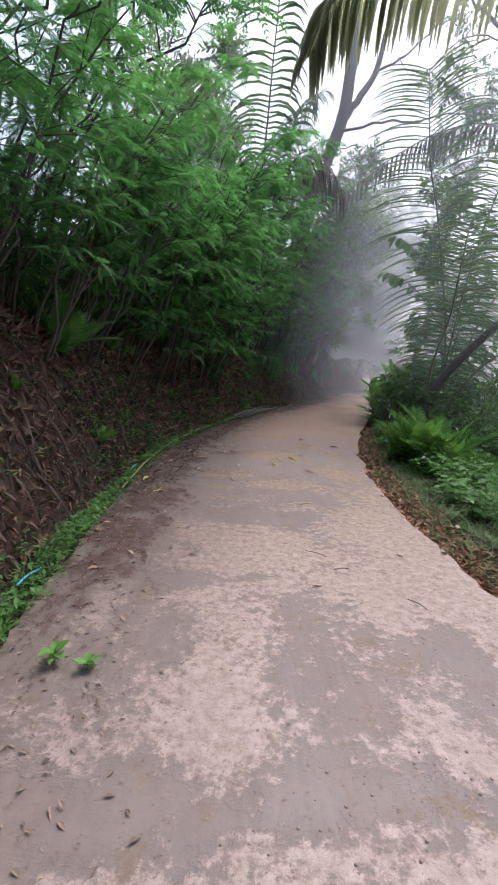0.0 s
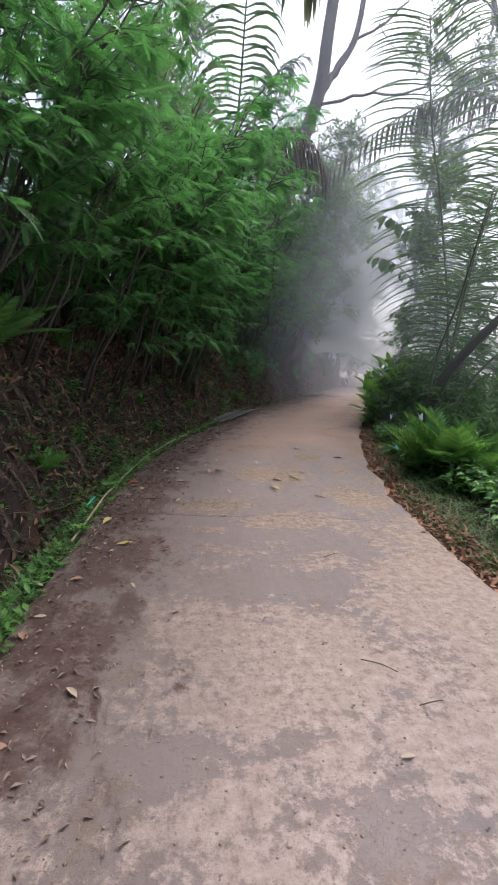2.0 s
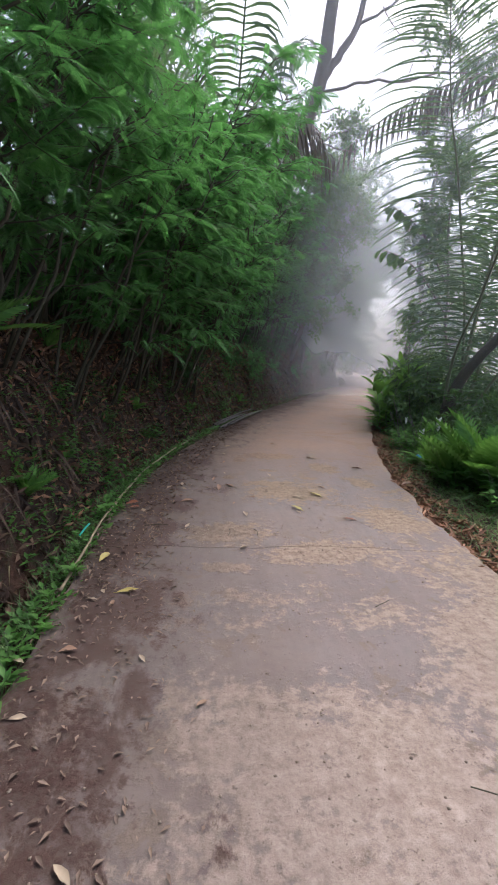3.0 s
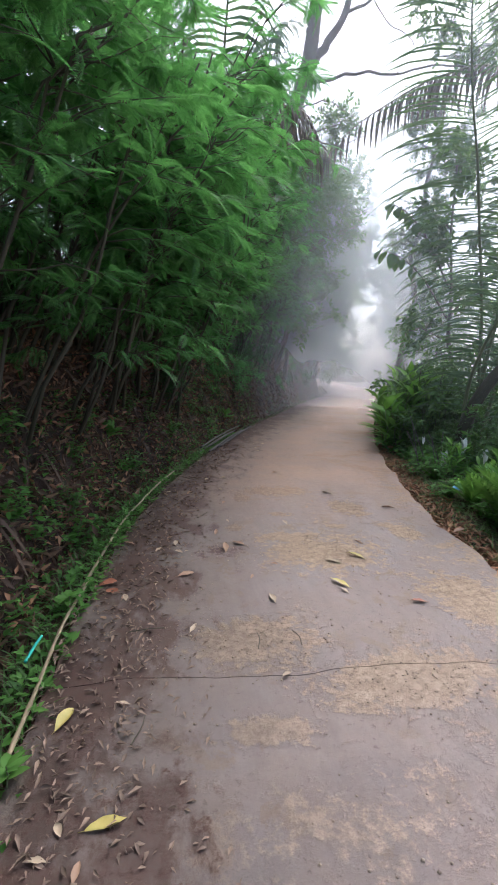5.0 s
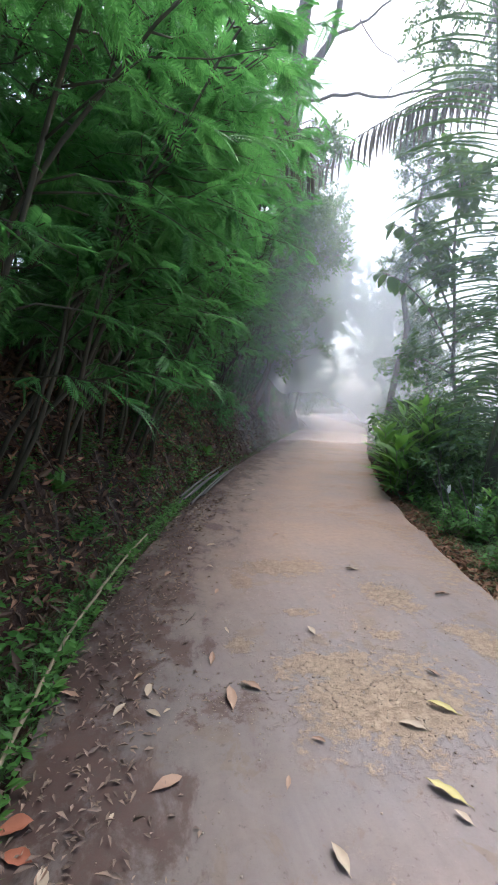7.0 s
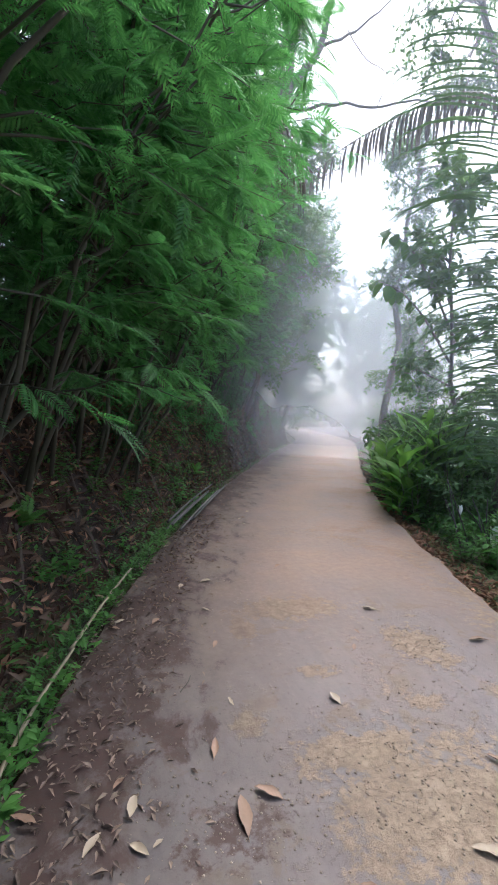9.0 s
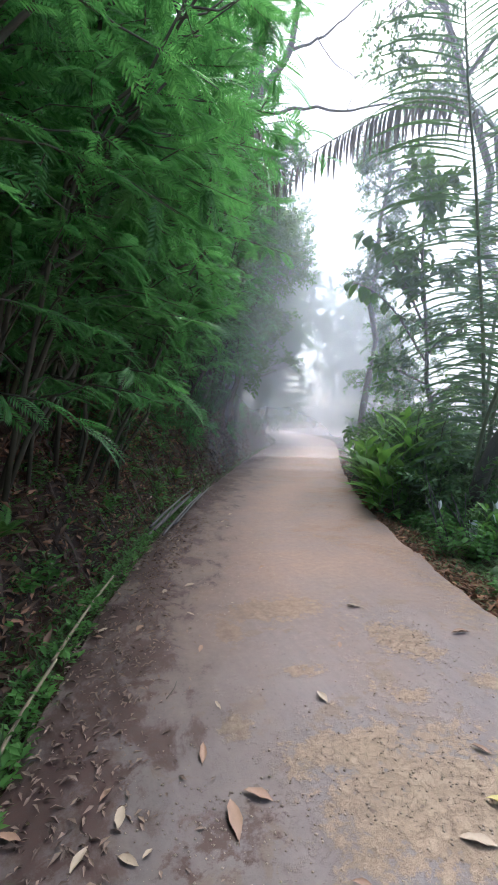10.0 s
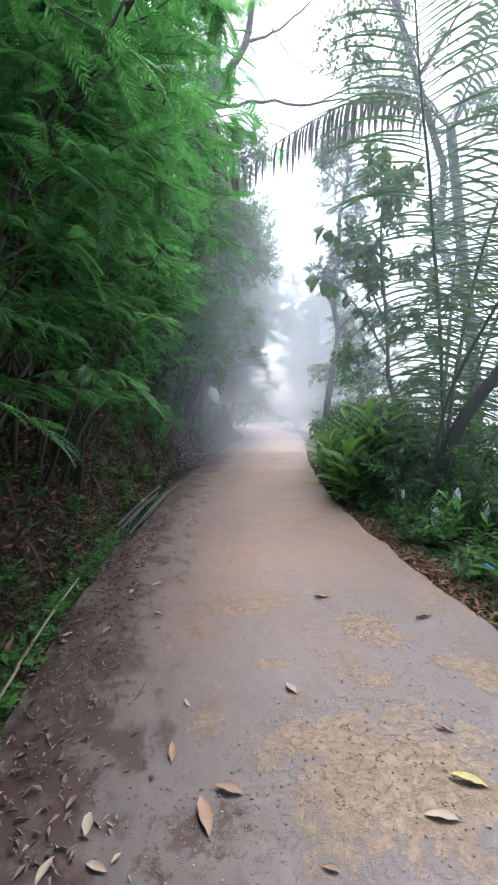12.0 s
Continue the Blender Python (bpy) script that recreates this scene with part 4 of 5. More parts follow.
def inner_palm():
    rng = np.random.default_rng(44)
    root = tagged(new("hillside_palm"), "palm behind the thicket with upright comb-like fronds", "palm")
    t = Geo()
    tube(t, curve_pts([(0.3, 16.2, 1.6), (0.5, 16.0, 4), (0.85, 15.6, 6.4)], 10), np.linspace(0.16, 0.11, 10), 8)
    part("trunk", t, M_BARK, root)
    for ctrl, mat, gr in [
        ([(0.85, 15.6, 6.3), (0.93, 15.2, 7.3), (0.97, 14.7, 8.3), (0.98, 14.3, 9.3), (1.01, 13.9, 10.45), (1.04, 13.6, 11.4), (1.1, 13.2, 12.2)], M_PALM, 1.5),
        ([(0.85, 15.6, 6.3), (1.6, 15.4, 7.4), (2.6, 15.2, 7.6), (3.4, 15.1, 6.8)], M_DEADPALM, 2.2),
        ([(0.85, 15.6, 6.3), (0.0, 15.3, 8.0), (-0.8, 15.0, 9.3), (-1.6, 14.6, 9.6)], M_PALM, 1.5),
        ([(0.85, 15.6, 6.3), (1.5, 15.9, 8.0), (2.0, 16.2, 9.4), (2.7, 16.4, 10.0)], M_PALM, 1.6),
    ]:
        frond(root, ctrl, 0.035, 44, 1.75, mat, rng, 80, gr * 1.2, 0.07, 0.15)


def slope_palm():
    rng = np.random.default_rng(45)
    root = tagged(new("slope_palm"), "palm on the slope with one long dead drooping frond", "palm")
    t = Geo()
    tube(t, curve_pts([(9.2, 13.6, -2.6), (9.0, 13.6, 2), (8.6, 13.7, 5), (8.2, 13.8, 7.9)], 14), np.linspace(0.17, 0.11, 14), 8)
    part("trunk", t, M_BARK, root)
    for ctrl, mat, gr, ln in [
        ([(8.2, 13.8, 7.9), (7.5, 13.9, 8.35), (6.76, 14.0, 8.45), (6.08, 14.3, 8.32), (5.7, 14.6, 8.24), (5.07, 15.0, 7.92), (4.47, 15.5, 7.58), (3.82, 16, 7.0)], M_DEADPALM, 7.0, 1.05),
        ([(8.2, 13.8, 7.9), (8.4, 13.2, 9.2), (8.4, 12.5, 10.0), (8.6, 11.7, 10.2)], M_PALM, 1.4, 1.0),
        ([(8.2, 13.8, 7.9), (9.0, 13.9, 9.0), (9.9, 14.0, 9.3), (10.7, 14.0, 8.8)], M_PALM, 1.4, 1.0),
        ([(8.2, 13.8, 7.9), (8.0, 14.6, 9.2), (7.8, 15.5, 9.9), (7.5, 16.3, 10.0)], M_PALM, 1.4, 1.0),
    ]:
        frond(root, ctrl, 0.035, 34, ln, mat, rng, 80, gr, 0.08, 0.12, 0.1)


roadside_palm()
overhead_palm()
inner_palm()
slope_palm()


# ---- undergrowth beside the road ----
def fern(seed, n=9, length=0.5, mat=M_FERN):
    rng = np.random.default_rng(seed)
    root = tagged(new("fern"), "fresh green fern with arching feathery fronds", "fern", "roadside ferns")
    g = Geo()
    g.stamp(pinnate(17, 1, 0.27, 0.28, 0.4), np.zeros((1, 3)), np.eye(3)[None], [1.0])
    me = g.mesh("frond", mat)
    for i in range(n):
        ob = part("frond", me, None, root)
        ob.matrix_local = pose(0, 0, 0.0, rng.uniform(-20, 20), -rng.uniform(48, 82), i * 360 / n + rng.uniform(-15, 15)) @ Matrix.Scale(length * rng.uniform(0.75, 1.2), 4)
    return root


def lance_plant(seed, n=11, tall=0.8, leaf=0.3, mat=M_GINGER, label="glossy green lance-leaved plant with upright stem", w=0.24, group="roadside leafy plants"):
    rng = np.random.default_rng(seed)
    root = tagged(new("leafy_plant"), label, "plant", group)
    s = Geo()
    p = stem_line(rng, (0, 0, -0.1), (rng.uniform(-0.15, 0.15), rng.uniform(-0.15, 0.15), tall), 6, 0.08)
    tube(s, p, np.linspace(0.009, 0.004, 6), 5)
    part("stem", s, M_RACHIS, root)
    me = Geo().add(*blade(w, 5, 0.3, 0.3)).mesh("leaf", mat)
    for i in range(n):
        u = 0.15 + 0.85 * i / (n - 1)
        q = sample(p, np.array([u]))[0]
        ob = part("leaf", me, None, root)
        ob.matrix_local = pose(*q, rng.uniform(-25, 25), -rng.uniform(5, 35) - 40 * u, i * 137 + rng.uniform(-20, 20)) @ Matrix.Scale(leaf * rng.uniform(0.75, 1.15), 4)
    return root


def shrub(seed, tall=1.6, mat=M_BROAD, tpls=T_OV, label="dense dark green broad-leaved shrub on the slope", size=(0.3, 0.5), stems=7, name="shrub"):
    rng = np.random.default_rng(seed)
    st, tw, crown = [], Geo(), Geo()
    for i in range(stems):
        w = Geo()
        a = np.array([rng.uniform(-0.2, 0.2), rng.uniform(-0.2, 0.2), -0.2])
        b = a + np.array([rng.normal(0, 0.5), rng.normal(0, 0.5), tall * rng.uniform(0.6, 1.05)])
        p = stem_line(rng, a, b, 7, 0.1, 0.1)
        tube(w, p, np.linspace(0.016, 0.006, 7), 5)
        for u in rng.uniform(0.2, 1, 7):
            s = sample(p, np.array([u]))[0]
            leafy_branch(rng, tw, crown, s, s + rng.normal(0, 0.3, 3) + np.array([0, 0, 0.1]), 0.005, tpls, 4, size, 0.05, 0.5, 0.1)
        st.append(w)
    return plant(name, label, "shrub", "slope shrubs", st, tw, crown, (M_STEM, mat))


rng = np.random.default_rng(77)
ferns = [fern(400 + i, 10 + i, 0.5 + 0.06 * i) for i in range(3)]
for i, (x, y, s, z) in enumerate([(3.15, 7.5, 0.95, 0.1), (3.35, 7.3, 1.2, 0.15), (3.65, 7.15, 1.25, 0.15), (3.95, 7.3, 1.0, 0.1), (3.5, 7.6, 0.9, 0.3), (3.85, 7.75, 0.8, 0.3), (4.15, 6.9, 0.9, 0.0), (4.4, 7.9, 0.7, 0.1), (3.3, 8.2, 0.5, 0.2), (4.5, 8.6, 0.6, 0.1), (4.7, 7.3, 0.9, 0.0)]):
    put(ferns[i % 3], x, y, height(x, y) + 0.02, rng.uniform(0, 360), s * 1.25)
put(ferns[1], -2.0, 5.7, height(-2.0, 5.7) - 0.05, 20, 1.15, 25)
# ferns that grow out of the bank
for i, y in enumerate([4.4, 6.0, 7.63, 9.3, 12.2, 14.5]):
    d = [0.9, 0.65, 1.1, 0.75][i % 4]
    x = float(left_edge(y)) - d
    put(ferns[i % 3], x, y, height(x, y), rng.uniform(-60, 60), rng.uniform(0.3, 0.45), 25)
forget(*ferns)

lance = [lance_plant(420, 13, 0.75, 0.34, w=0.27), lance_plant(421, 11, 0.6, 0.36, w=0.3), lance_plant(422, 14, 0.95, 0.31, w=0.25)]
for i in range(54):
    y = rng.uniform(11.3, 17.0)
    d = rng.uniform(0.2, 1.1)
    x = float(right_edge(y)) + d
    put(lance[i % 3], x, y, height(x, y), rng.uniform(0, 360), rng.uniform(0.95, 1.4) * (0.75 + 0.4 * min(1, d)))
for i in range(18):
    y = rng.uniform(11.5, 13.4)
    x = float(right_edge(y)) + rng.uniform(0.2, 0.75)
    put(lance[i % 3], x, y, height(x, y), rng.uniform(0, 360), rng.uniform(1.25, 1.65))
for i in range(9):
    y = rng.uniform(7.0, 8.3)
    x = float(right_edge(y)) + rng.uniform(0.7, 2.0)
    put(lance[i % 3], x, y, height(x, y), rng.uniform(0, 360), rng.uniform(0.5, 0.75))
for i in range(12):
    y = rng.uniform(8.2, 10.2)
    x = float(right_edge(y)) + rng.uniform(0.8, 1.5)
    put(lance[i % 3], x, y, height(x, y), rng.uniform(0, 360), rng.uniform(0.45, 0.65))
forget(*lance)

def herb(seed, stems=9, tall=0.4):
    """A bushy soft herb: a few stems, broad pointed leaves."""
    rng = np.random.default_rng(seed)
    root = tagged(new("herb"), "bushy bright green herb with soft pointed leaves beside the road", "plant", "roadside herbs")
    leaves = Geo()
    tpl = blade(0.5, 3, 0.22, 0.3, 0.38)
    for i in range(stems):
        g = Geo()
        az = i * 2.4
        p = stem_line(rng, (0.03 * math.cos(az), 0.03 * math.sin(az), -0.05), (rng.uniform(0.1, 0.32) * math.cos(az), rng.uniform(0.1, 0.32) * math.sin(az), tall * rng.uniform(0.6, 1.1)), 5, 0.1, 0.03)
        tube(g, p, np.linspace(0.006, 0.003, 5), 4)
        part("stem", g, M_RACHIS, root)
        n = 11
        pos = sample(p, np.linspace(0.25, 0.99, n))
        a = np.arange(n) * 2.4 + rng.uniform(0, 6)
        d = np.stack([np.cos(a), np.sin(a), rng.uniform(-0.1, 0.6, n)], 1)
        leaves.stamp(tpl, pos, aim(d, rng.normal(0, 0.3, n)), rng.uniform(0.07, 0.15, n))
    part("foliage", leaves, M_HERB, root)
    return root


herbs = [herb(460), herb(461, 11, 0.5), herb(462, 8, 0.33)]
for i in range(74):
    y = rng.uniform(3.6, 8.2)
    x = float(right_edge(y)) + 0.62 + 1.8 * rng.uniform() ** 0.8
    put(herbs[i % 3], x, y, height(x, y), rng.uniform(0, 360), rng.uniform(0.6, 1.15))
for i in range(30):
    y = rng.uniform(8.2, 12)
    x = float(right_edge(y)) + rng.uniform(0.4, 1.4)
    put(herbs[i % 3], x, y, height(x, y), rng.uniform(0, 360), rng.uniform(0.45, 0.8))
for i in range(26):
    y = rng.uniform(6.5, 15)
    x = float(left_edge(y)) - rng.uniform(0.42, 0.9)
    put(herbs[i % 3], x, y, height(x, y), rng.uniform(0, 360), rng.uniform(0.4, 0.7))
forget(*herbs)

sh = [shrub(430, 1.5), shrub(431, 2.1), shrub(432, 2.7)]
for x, y, k, s in [(4.95, 12.0, 1, 0.9), (5.35, 11.6, 1, 0.95), (4.75, 11.2, 0, 0.7), (5.6, 12.3, 1, 1.0), (5.9, 12.9, 0, 1.1), (6.4, 13.9, 1, 1.0), (6.2, 12.6, 1, 1.0), (7.2, 14.9, 1, 1.1), (7.1, 13.4, 2, 1.0), (6.6, 11.6, 1, 1.0), (7.6, 11.8, 2, 1.1), (7.3, 15.8, 1, 1.1), (8.1, 16.8, 1, 1.0),
                   (5.5, 9.2, 0, 1.0), (6.2, 10.0, 0, 1.1), (4.8, 9.9, 0, 0.6), (5.7, 7.8, 0, 1.0), (6.9, 9.0, 1, 1.1), (6.6, 7.2, 1, 1.0), (5.1, 8.4, 0, 0.7), (8.4, 13.4, 2, 1.1), (9.2, 15.2, 2, 1.1), (8.9, 18.3, 1, 1.0), (9.9, 19.8, 1, 1.0), (5.0, 6.6, 0, 0.7), (5.7, 5.8, 0, 1.0), (10.9, 21.8, 1, 1.1), (12.1, 23.4, 1, 1.1)]:
    put(sh[k], x, y, height(x, y), rng.uniform(0, 360), s)
forget(*sh)

# small shrubs at the foot of the bank, further on
sb = [shrub(440, 0.9, M_FEATHER, T_BAM, "low leafy green shrub growing on the bank", (0.2, 0.34), 6, "bank_shrub"), shrub(441, 1.2, M_BAMBOO, T_BAM, "low leafy green shrub growing on the bank", (0.2, 0.34), 7, "bank_shrub")]
for i, y in enumerate([10.4, 11.6, 12.6, 13.4, 14.2, 15.0, 16.0, 17.2, 18.4, 19.6, 21, 22.5, 24, 26]):
    x = float(left_edge(y)) - rng.uniform(0.75, 1.15)
    put(sb[i % 2], x, y, height(x, y), rng.uniform(0, 360), rng.uniform(0.45, 0.75))
for i, y in enumerate(np.arange(3.2, 20, 0.62)):
    x = float(left_edge(y)) - rng.uniform(1.6, 3.2)
    put(sb[i % 2], x, y, height(x, y), rng.uniform(0, 360), rng.uniform(0.9, 1.3))
forget(*sb)


def scatter(n, y0, y1, d0, d1, side, rng, power=1.0):
    """Places on the ground beside the road, d metres off its edge."""
    y = rng.uniform(y0, y1, n)
    d = d0 + (d1 - d0) * rng.uniform(0, 1, n) ** power
    x = left_edge(y) - d if side < 0 else right_edge(y) + d
    return np.array([(a, b, height(a, b)) for a, b in zip(x, y)])


def grass(name, label, mat, spots, lo, hi, rng, width=0.03, lean=0.5):
    g = Geo()
    n = len(spots)
    h = width / 2
    tpl = (np.array([(0, h, 0), (0, -h, 0), (0.5, h * 0.8, -0.06), (0.5, -h * 0.8, -0.06), (1, 0, -0.32)]), np.array([(2, 3, 4)]), np.array([(0, 1, 3, 2)]))
    az = rng.uniform(0, 2 * math.pi, n)
    d = np.stack([np.cos(az) * lean, np.sin(az) * lean, rng.uniform(0.3, 1.0, n)], 1)
    g.stamp(tpl, spots - np.array([0, 0, 0.02]), aim(d), rng.uniform(lo, hi, n))
    tagged(part(name, g, mat), label, "grass", kind="stuff")


grass("grass", "green grass tufts along the foot of the bank", M_GRASS, np.vstack([scatter(5500, 1, 13, 0.02, 0.27, -1, rng), scatter(3000, 10, 26, 0.02, 0.6, -1, rng), scatter(1500, 2, 24, 0.3, 1.4, -1, rng)]), 0.05, 0.2, rng, 0.05)
grass("grass", "trodden green grass on the road shoulder", M_SHOULDER, np.vstack([scatter(9500, 1, 12, 0.12, 0.95, 1, rng, 0.8), scatter(2500, 12, 26, 0.1, 1.2, 1, rng)]), 0.08, 0.26, rng, 0.045, 0.9)
grass("dry_grass", "flattened straw and dry stalks on the shoulder", M_STRAW, scatter(5000, 1, 12, 0.05, 0.9, 1, rng), 0.1, 0.28, rng, 0.045, 1.6)
grass("dry_grass", "dry stalks hanging from the earth bank", M_STRAW, scatter(1300, 1, 22, 0.5, 1.6, -1, rng), 0.1, 0.35, rng, 0.03, 1.4)


def weeds(name, label, mat, spots, rng, size, leaf):
    g = Geo()
    n = len(spots)
    for k in range(5):
        az = rng.uniform(0, 2 * math.pi, n)
        d = np.stack([np.cos(az), np.sin(az), rng.uniform(0.1, 0.9, n)], 1)
        g.stamp(leaf, spots + np.array([0, 0, 0.01]) + rng.uniform(0, 0.06, (n, 3)), aim(d), rng.uniform(*size, n))
    tagged(part(name, g, mat), label, "weeds", kind="stuff")


weeds("weeds", "small broad-leaved weeds in the roadside ditch", M_HERB, np.vstack([scatter(650, 1, 14, 0.0, 0.25, -1, rng), scatter(600, 3, 22, 0.4, 1.4, -1, rng), scatter(1700, 5.5, 17, 0.35, 0.95, -1, rng)]), rng, (0.035, 0.085), blade(0.45, 2, 0.2, 0.2))
weeds("weeds", "small broad-leaved weeds on the shoulder", M_BROAD, scatter(800, 1, 12, 0.5, 2.4, 1, rng), rng, (0.04, 0.1), blade(0.5, 2, 0.2, 0.2))


def litter(name, label, mat, spots, rng, lo, hi, width, flat=0.5, lift=0.01):
    g = Geo()
    n = len(spots)
    d = np.stack([rng.normal(0, 1, n), rng.normal(0, 1, n), rng.normal(0, flat, n)], 1)
    g.stamp(kite(width, 0.1, 0.2), spots + np.array([0, 0, lift]), aim(d, rng.normal(0, flat * 1.2, n)), rng.uniform(lo, hi, n))
    tagged(part(name, g, mat), label, "leaf litter", kind="stuff")


litter("leaf_litter", "dead brown leaves and stalks clinging to the bank", M_LITTER, scatter(26000, 0.5, 24, 0.25, 1.6, -1, rng, 0.9), rng, 0.05, 0.16, 0.3, 0.9, 0.03)


def hangers(n, y0, y1):
    """Dead stalks, roots and grass that hang down over the bank."""
    rng = np.random.default_rng(61)
    g = Geo()
    spots = scatter(n, y0, y1, 0.6, 1.35, -1, rng)
    h = 0.5
    tpl = (np.array([(0, h, 0), (0, -h, 0), (0.35, h, 0.06), (0.35, -h, 0.06), (0.7, h * 0.7, 0.03), (0.7, -h * 0.7, 0.03), (1, 0, -0.03)]) * np.array([1, 0.045, 1]), np.array([(4, 5, 6)]), np.array([(0, 1, 3, 2), (2, 3, 5, 4)]))
    d = np.stack([rng.uniform(0.15, 0.7, n), rng.normal(0, 0.35, n), -rng.uniform(0.5, 1.2, n)], 1)
    g.stamp(tpl, spots + np.array([0, 0, 0.04]), aim(d, rng.normal(0, 0.6, n)), 0.12 + 0.45 * rng.uniform(0, 1, n) ** 2)
    tagged(part("hanging_stalks", g, M_STALK), "dead stalks and roots hanging down over the bank", "dry plants", kind="stuff")


hangers(2600, 0.8, 22)
litter("leaf_litter", "tan and rust dead leaves caught on the bank", M_REDLITTER, scatter(4200, 6, 16, 0.4, 1.35, -1, rng), rng, 0.04, 0.12, 0.34, 0.9, 0.04)
litter("leaf_litter", "shredded dry leaves swept against the bank side of the road", M_BITS, scatter(1500, 4.5, 12, -0.5, 0.05, -1, rng, 1.0) * np.array([1, 1, 0]) + np.array([0, 0, 0.01]), rng, 0.02, 0.065, 0.3, 0.35, 0.006)
litter("leaf_litter", "rusty dry leaves gathered along the road edge", M_REDLITTER, np.vstack([scatter(6500, 1, 13, -0.05, 0.42, 1, rng, 1.4), scatter(500, 11, 24, 0.0, 0.3, 1, rng)]), rng, 0.03, 0.12, 0.3, 0.45, 0.02)
litter("leaf_litter", "dark leaf mould and bits along the bank side of the road", M_BITS, scatter(4200, 0.5, 20, -0.85, 0.03, -1, rng, 0.55) * np.array([1, 1, 0]) + np.array([0, 0, 0.006]), rng, 0.01, 0.05, 0.34, 0.1, 0.003)


def crumbs():
    """Soil crumbs and grit on the concrete."""
    rng = np.random.default_rng(90)
    g = Geo()
    n = 8000
    y = rng.uniform(0.8, 15, n)
    u = rng.uniform(0.02, 0.98, n)
    x = left_edge(y) + (right_edge(y) - left_edge(y)) * u
    keep = np.array([noise.noise(Vector((a * 1.1, b * 1.1, 4.0))) > -0.05 for a, b in zip(x, y)])
    pos = np.stack([x, y, np.array([0.012 * noise.noise(Vector((a * 0.8, b * 0.8, 0))) for a, b in zip(x, y)])], 1)[keep]
    v = np.array([(1, 0, 0), (-1, 0, 0), (0, 1, 0), (0, -1, 0), (0, 0, 0.8), (0, 0, -0.6)], float)
    t = np.array([(0, 2, 4), (2, 1, 4), (1, 3, 4), (3, 0, 4), (2, 0, 5), (1, 2, 5), (3, 1, 5), (0, 3, 5)])
    more = np.vstack([rng.normal(0, 1, (n, 3)) * (rx, ry, 0) + (cx, cy, 0.003) for cx, cy, rx, ry, n in ((0.95, 7.0, 0.33, 0.24, 1000), (0.1, 5.86, 0.25, 0.14, 500), (0.85, 5.42, 0.3, 0.13, 350), (1.66, 8.15, 0.14, 0.16, 300), (0.1, 7.1, 0.18, 0.12, 400))])
    pos = np.vstack([pos, more])
    d = rng.normal(0, 1, (len(pos), 3)) * np.array([1, 1, 0.3])
    g.stamp((v, t, np.zeros((0, 4), int)), pos + np.array([0, 0, 0.002]), aim(d), 0.0015 + 0.007 * rng.uniform(0, 1, len(pos)) ** 3)
    tagged(part("soil_crumbs", g, M_CRUMB), "loose soil crumbs and grit on the concrete", "gravel", kind="stuff")


crumbs()


# ---- single things on and beside the road ----
def fallen(x, y, rz, length, mat, label, width=0.34, curl=0.5):
    r = np.random.default_rng(int(abs(x * 913 + y * 177)) % 9973)
    v, t, q = blade(width, 7, r.uniform(0.15, 0.7), -r.uniform(-0.02, 0.12), r.uniform(0.36, 0.55), curl)
    v[:, 1] += r.uniform(-0.14, 0.14) * v[:, 0] ** 2 + 0.012 * np.sin(v[:, 0] * 17 + np.sign(v[:, 1]) * 2) * (np.abs(v[:, 1]) > 0.01)
    v[:, 2] += np.abs(0.05 * np.sin(v[:, 0] * r.uniform(4, 9) + v[:, 1] * 6))
    g = Geo().add(v, t, q)
    ob = tagged(part("fallen_leaf", g, mat), label, "leaf", "fallen leaves")
    s = Geo()
    tube(s, [(-0.16, 0, 0.01), (0, 0, 0.004), (0.5, 0, 0.025)], [0.008, 0.01, 0.005], 4)
    part("stalk", s, mat, ob)
    ob.matrix_basis = pose(x, y, 0.004 + 0.012 * noise.noise(Vector((x * 0.8, y * 0.8, 0))), 0, 0, rz) @ Matrix.Scale(length * 0.74, 4)


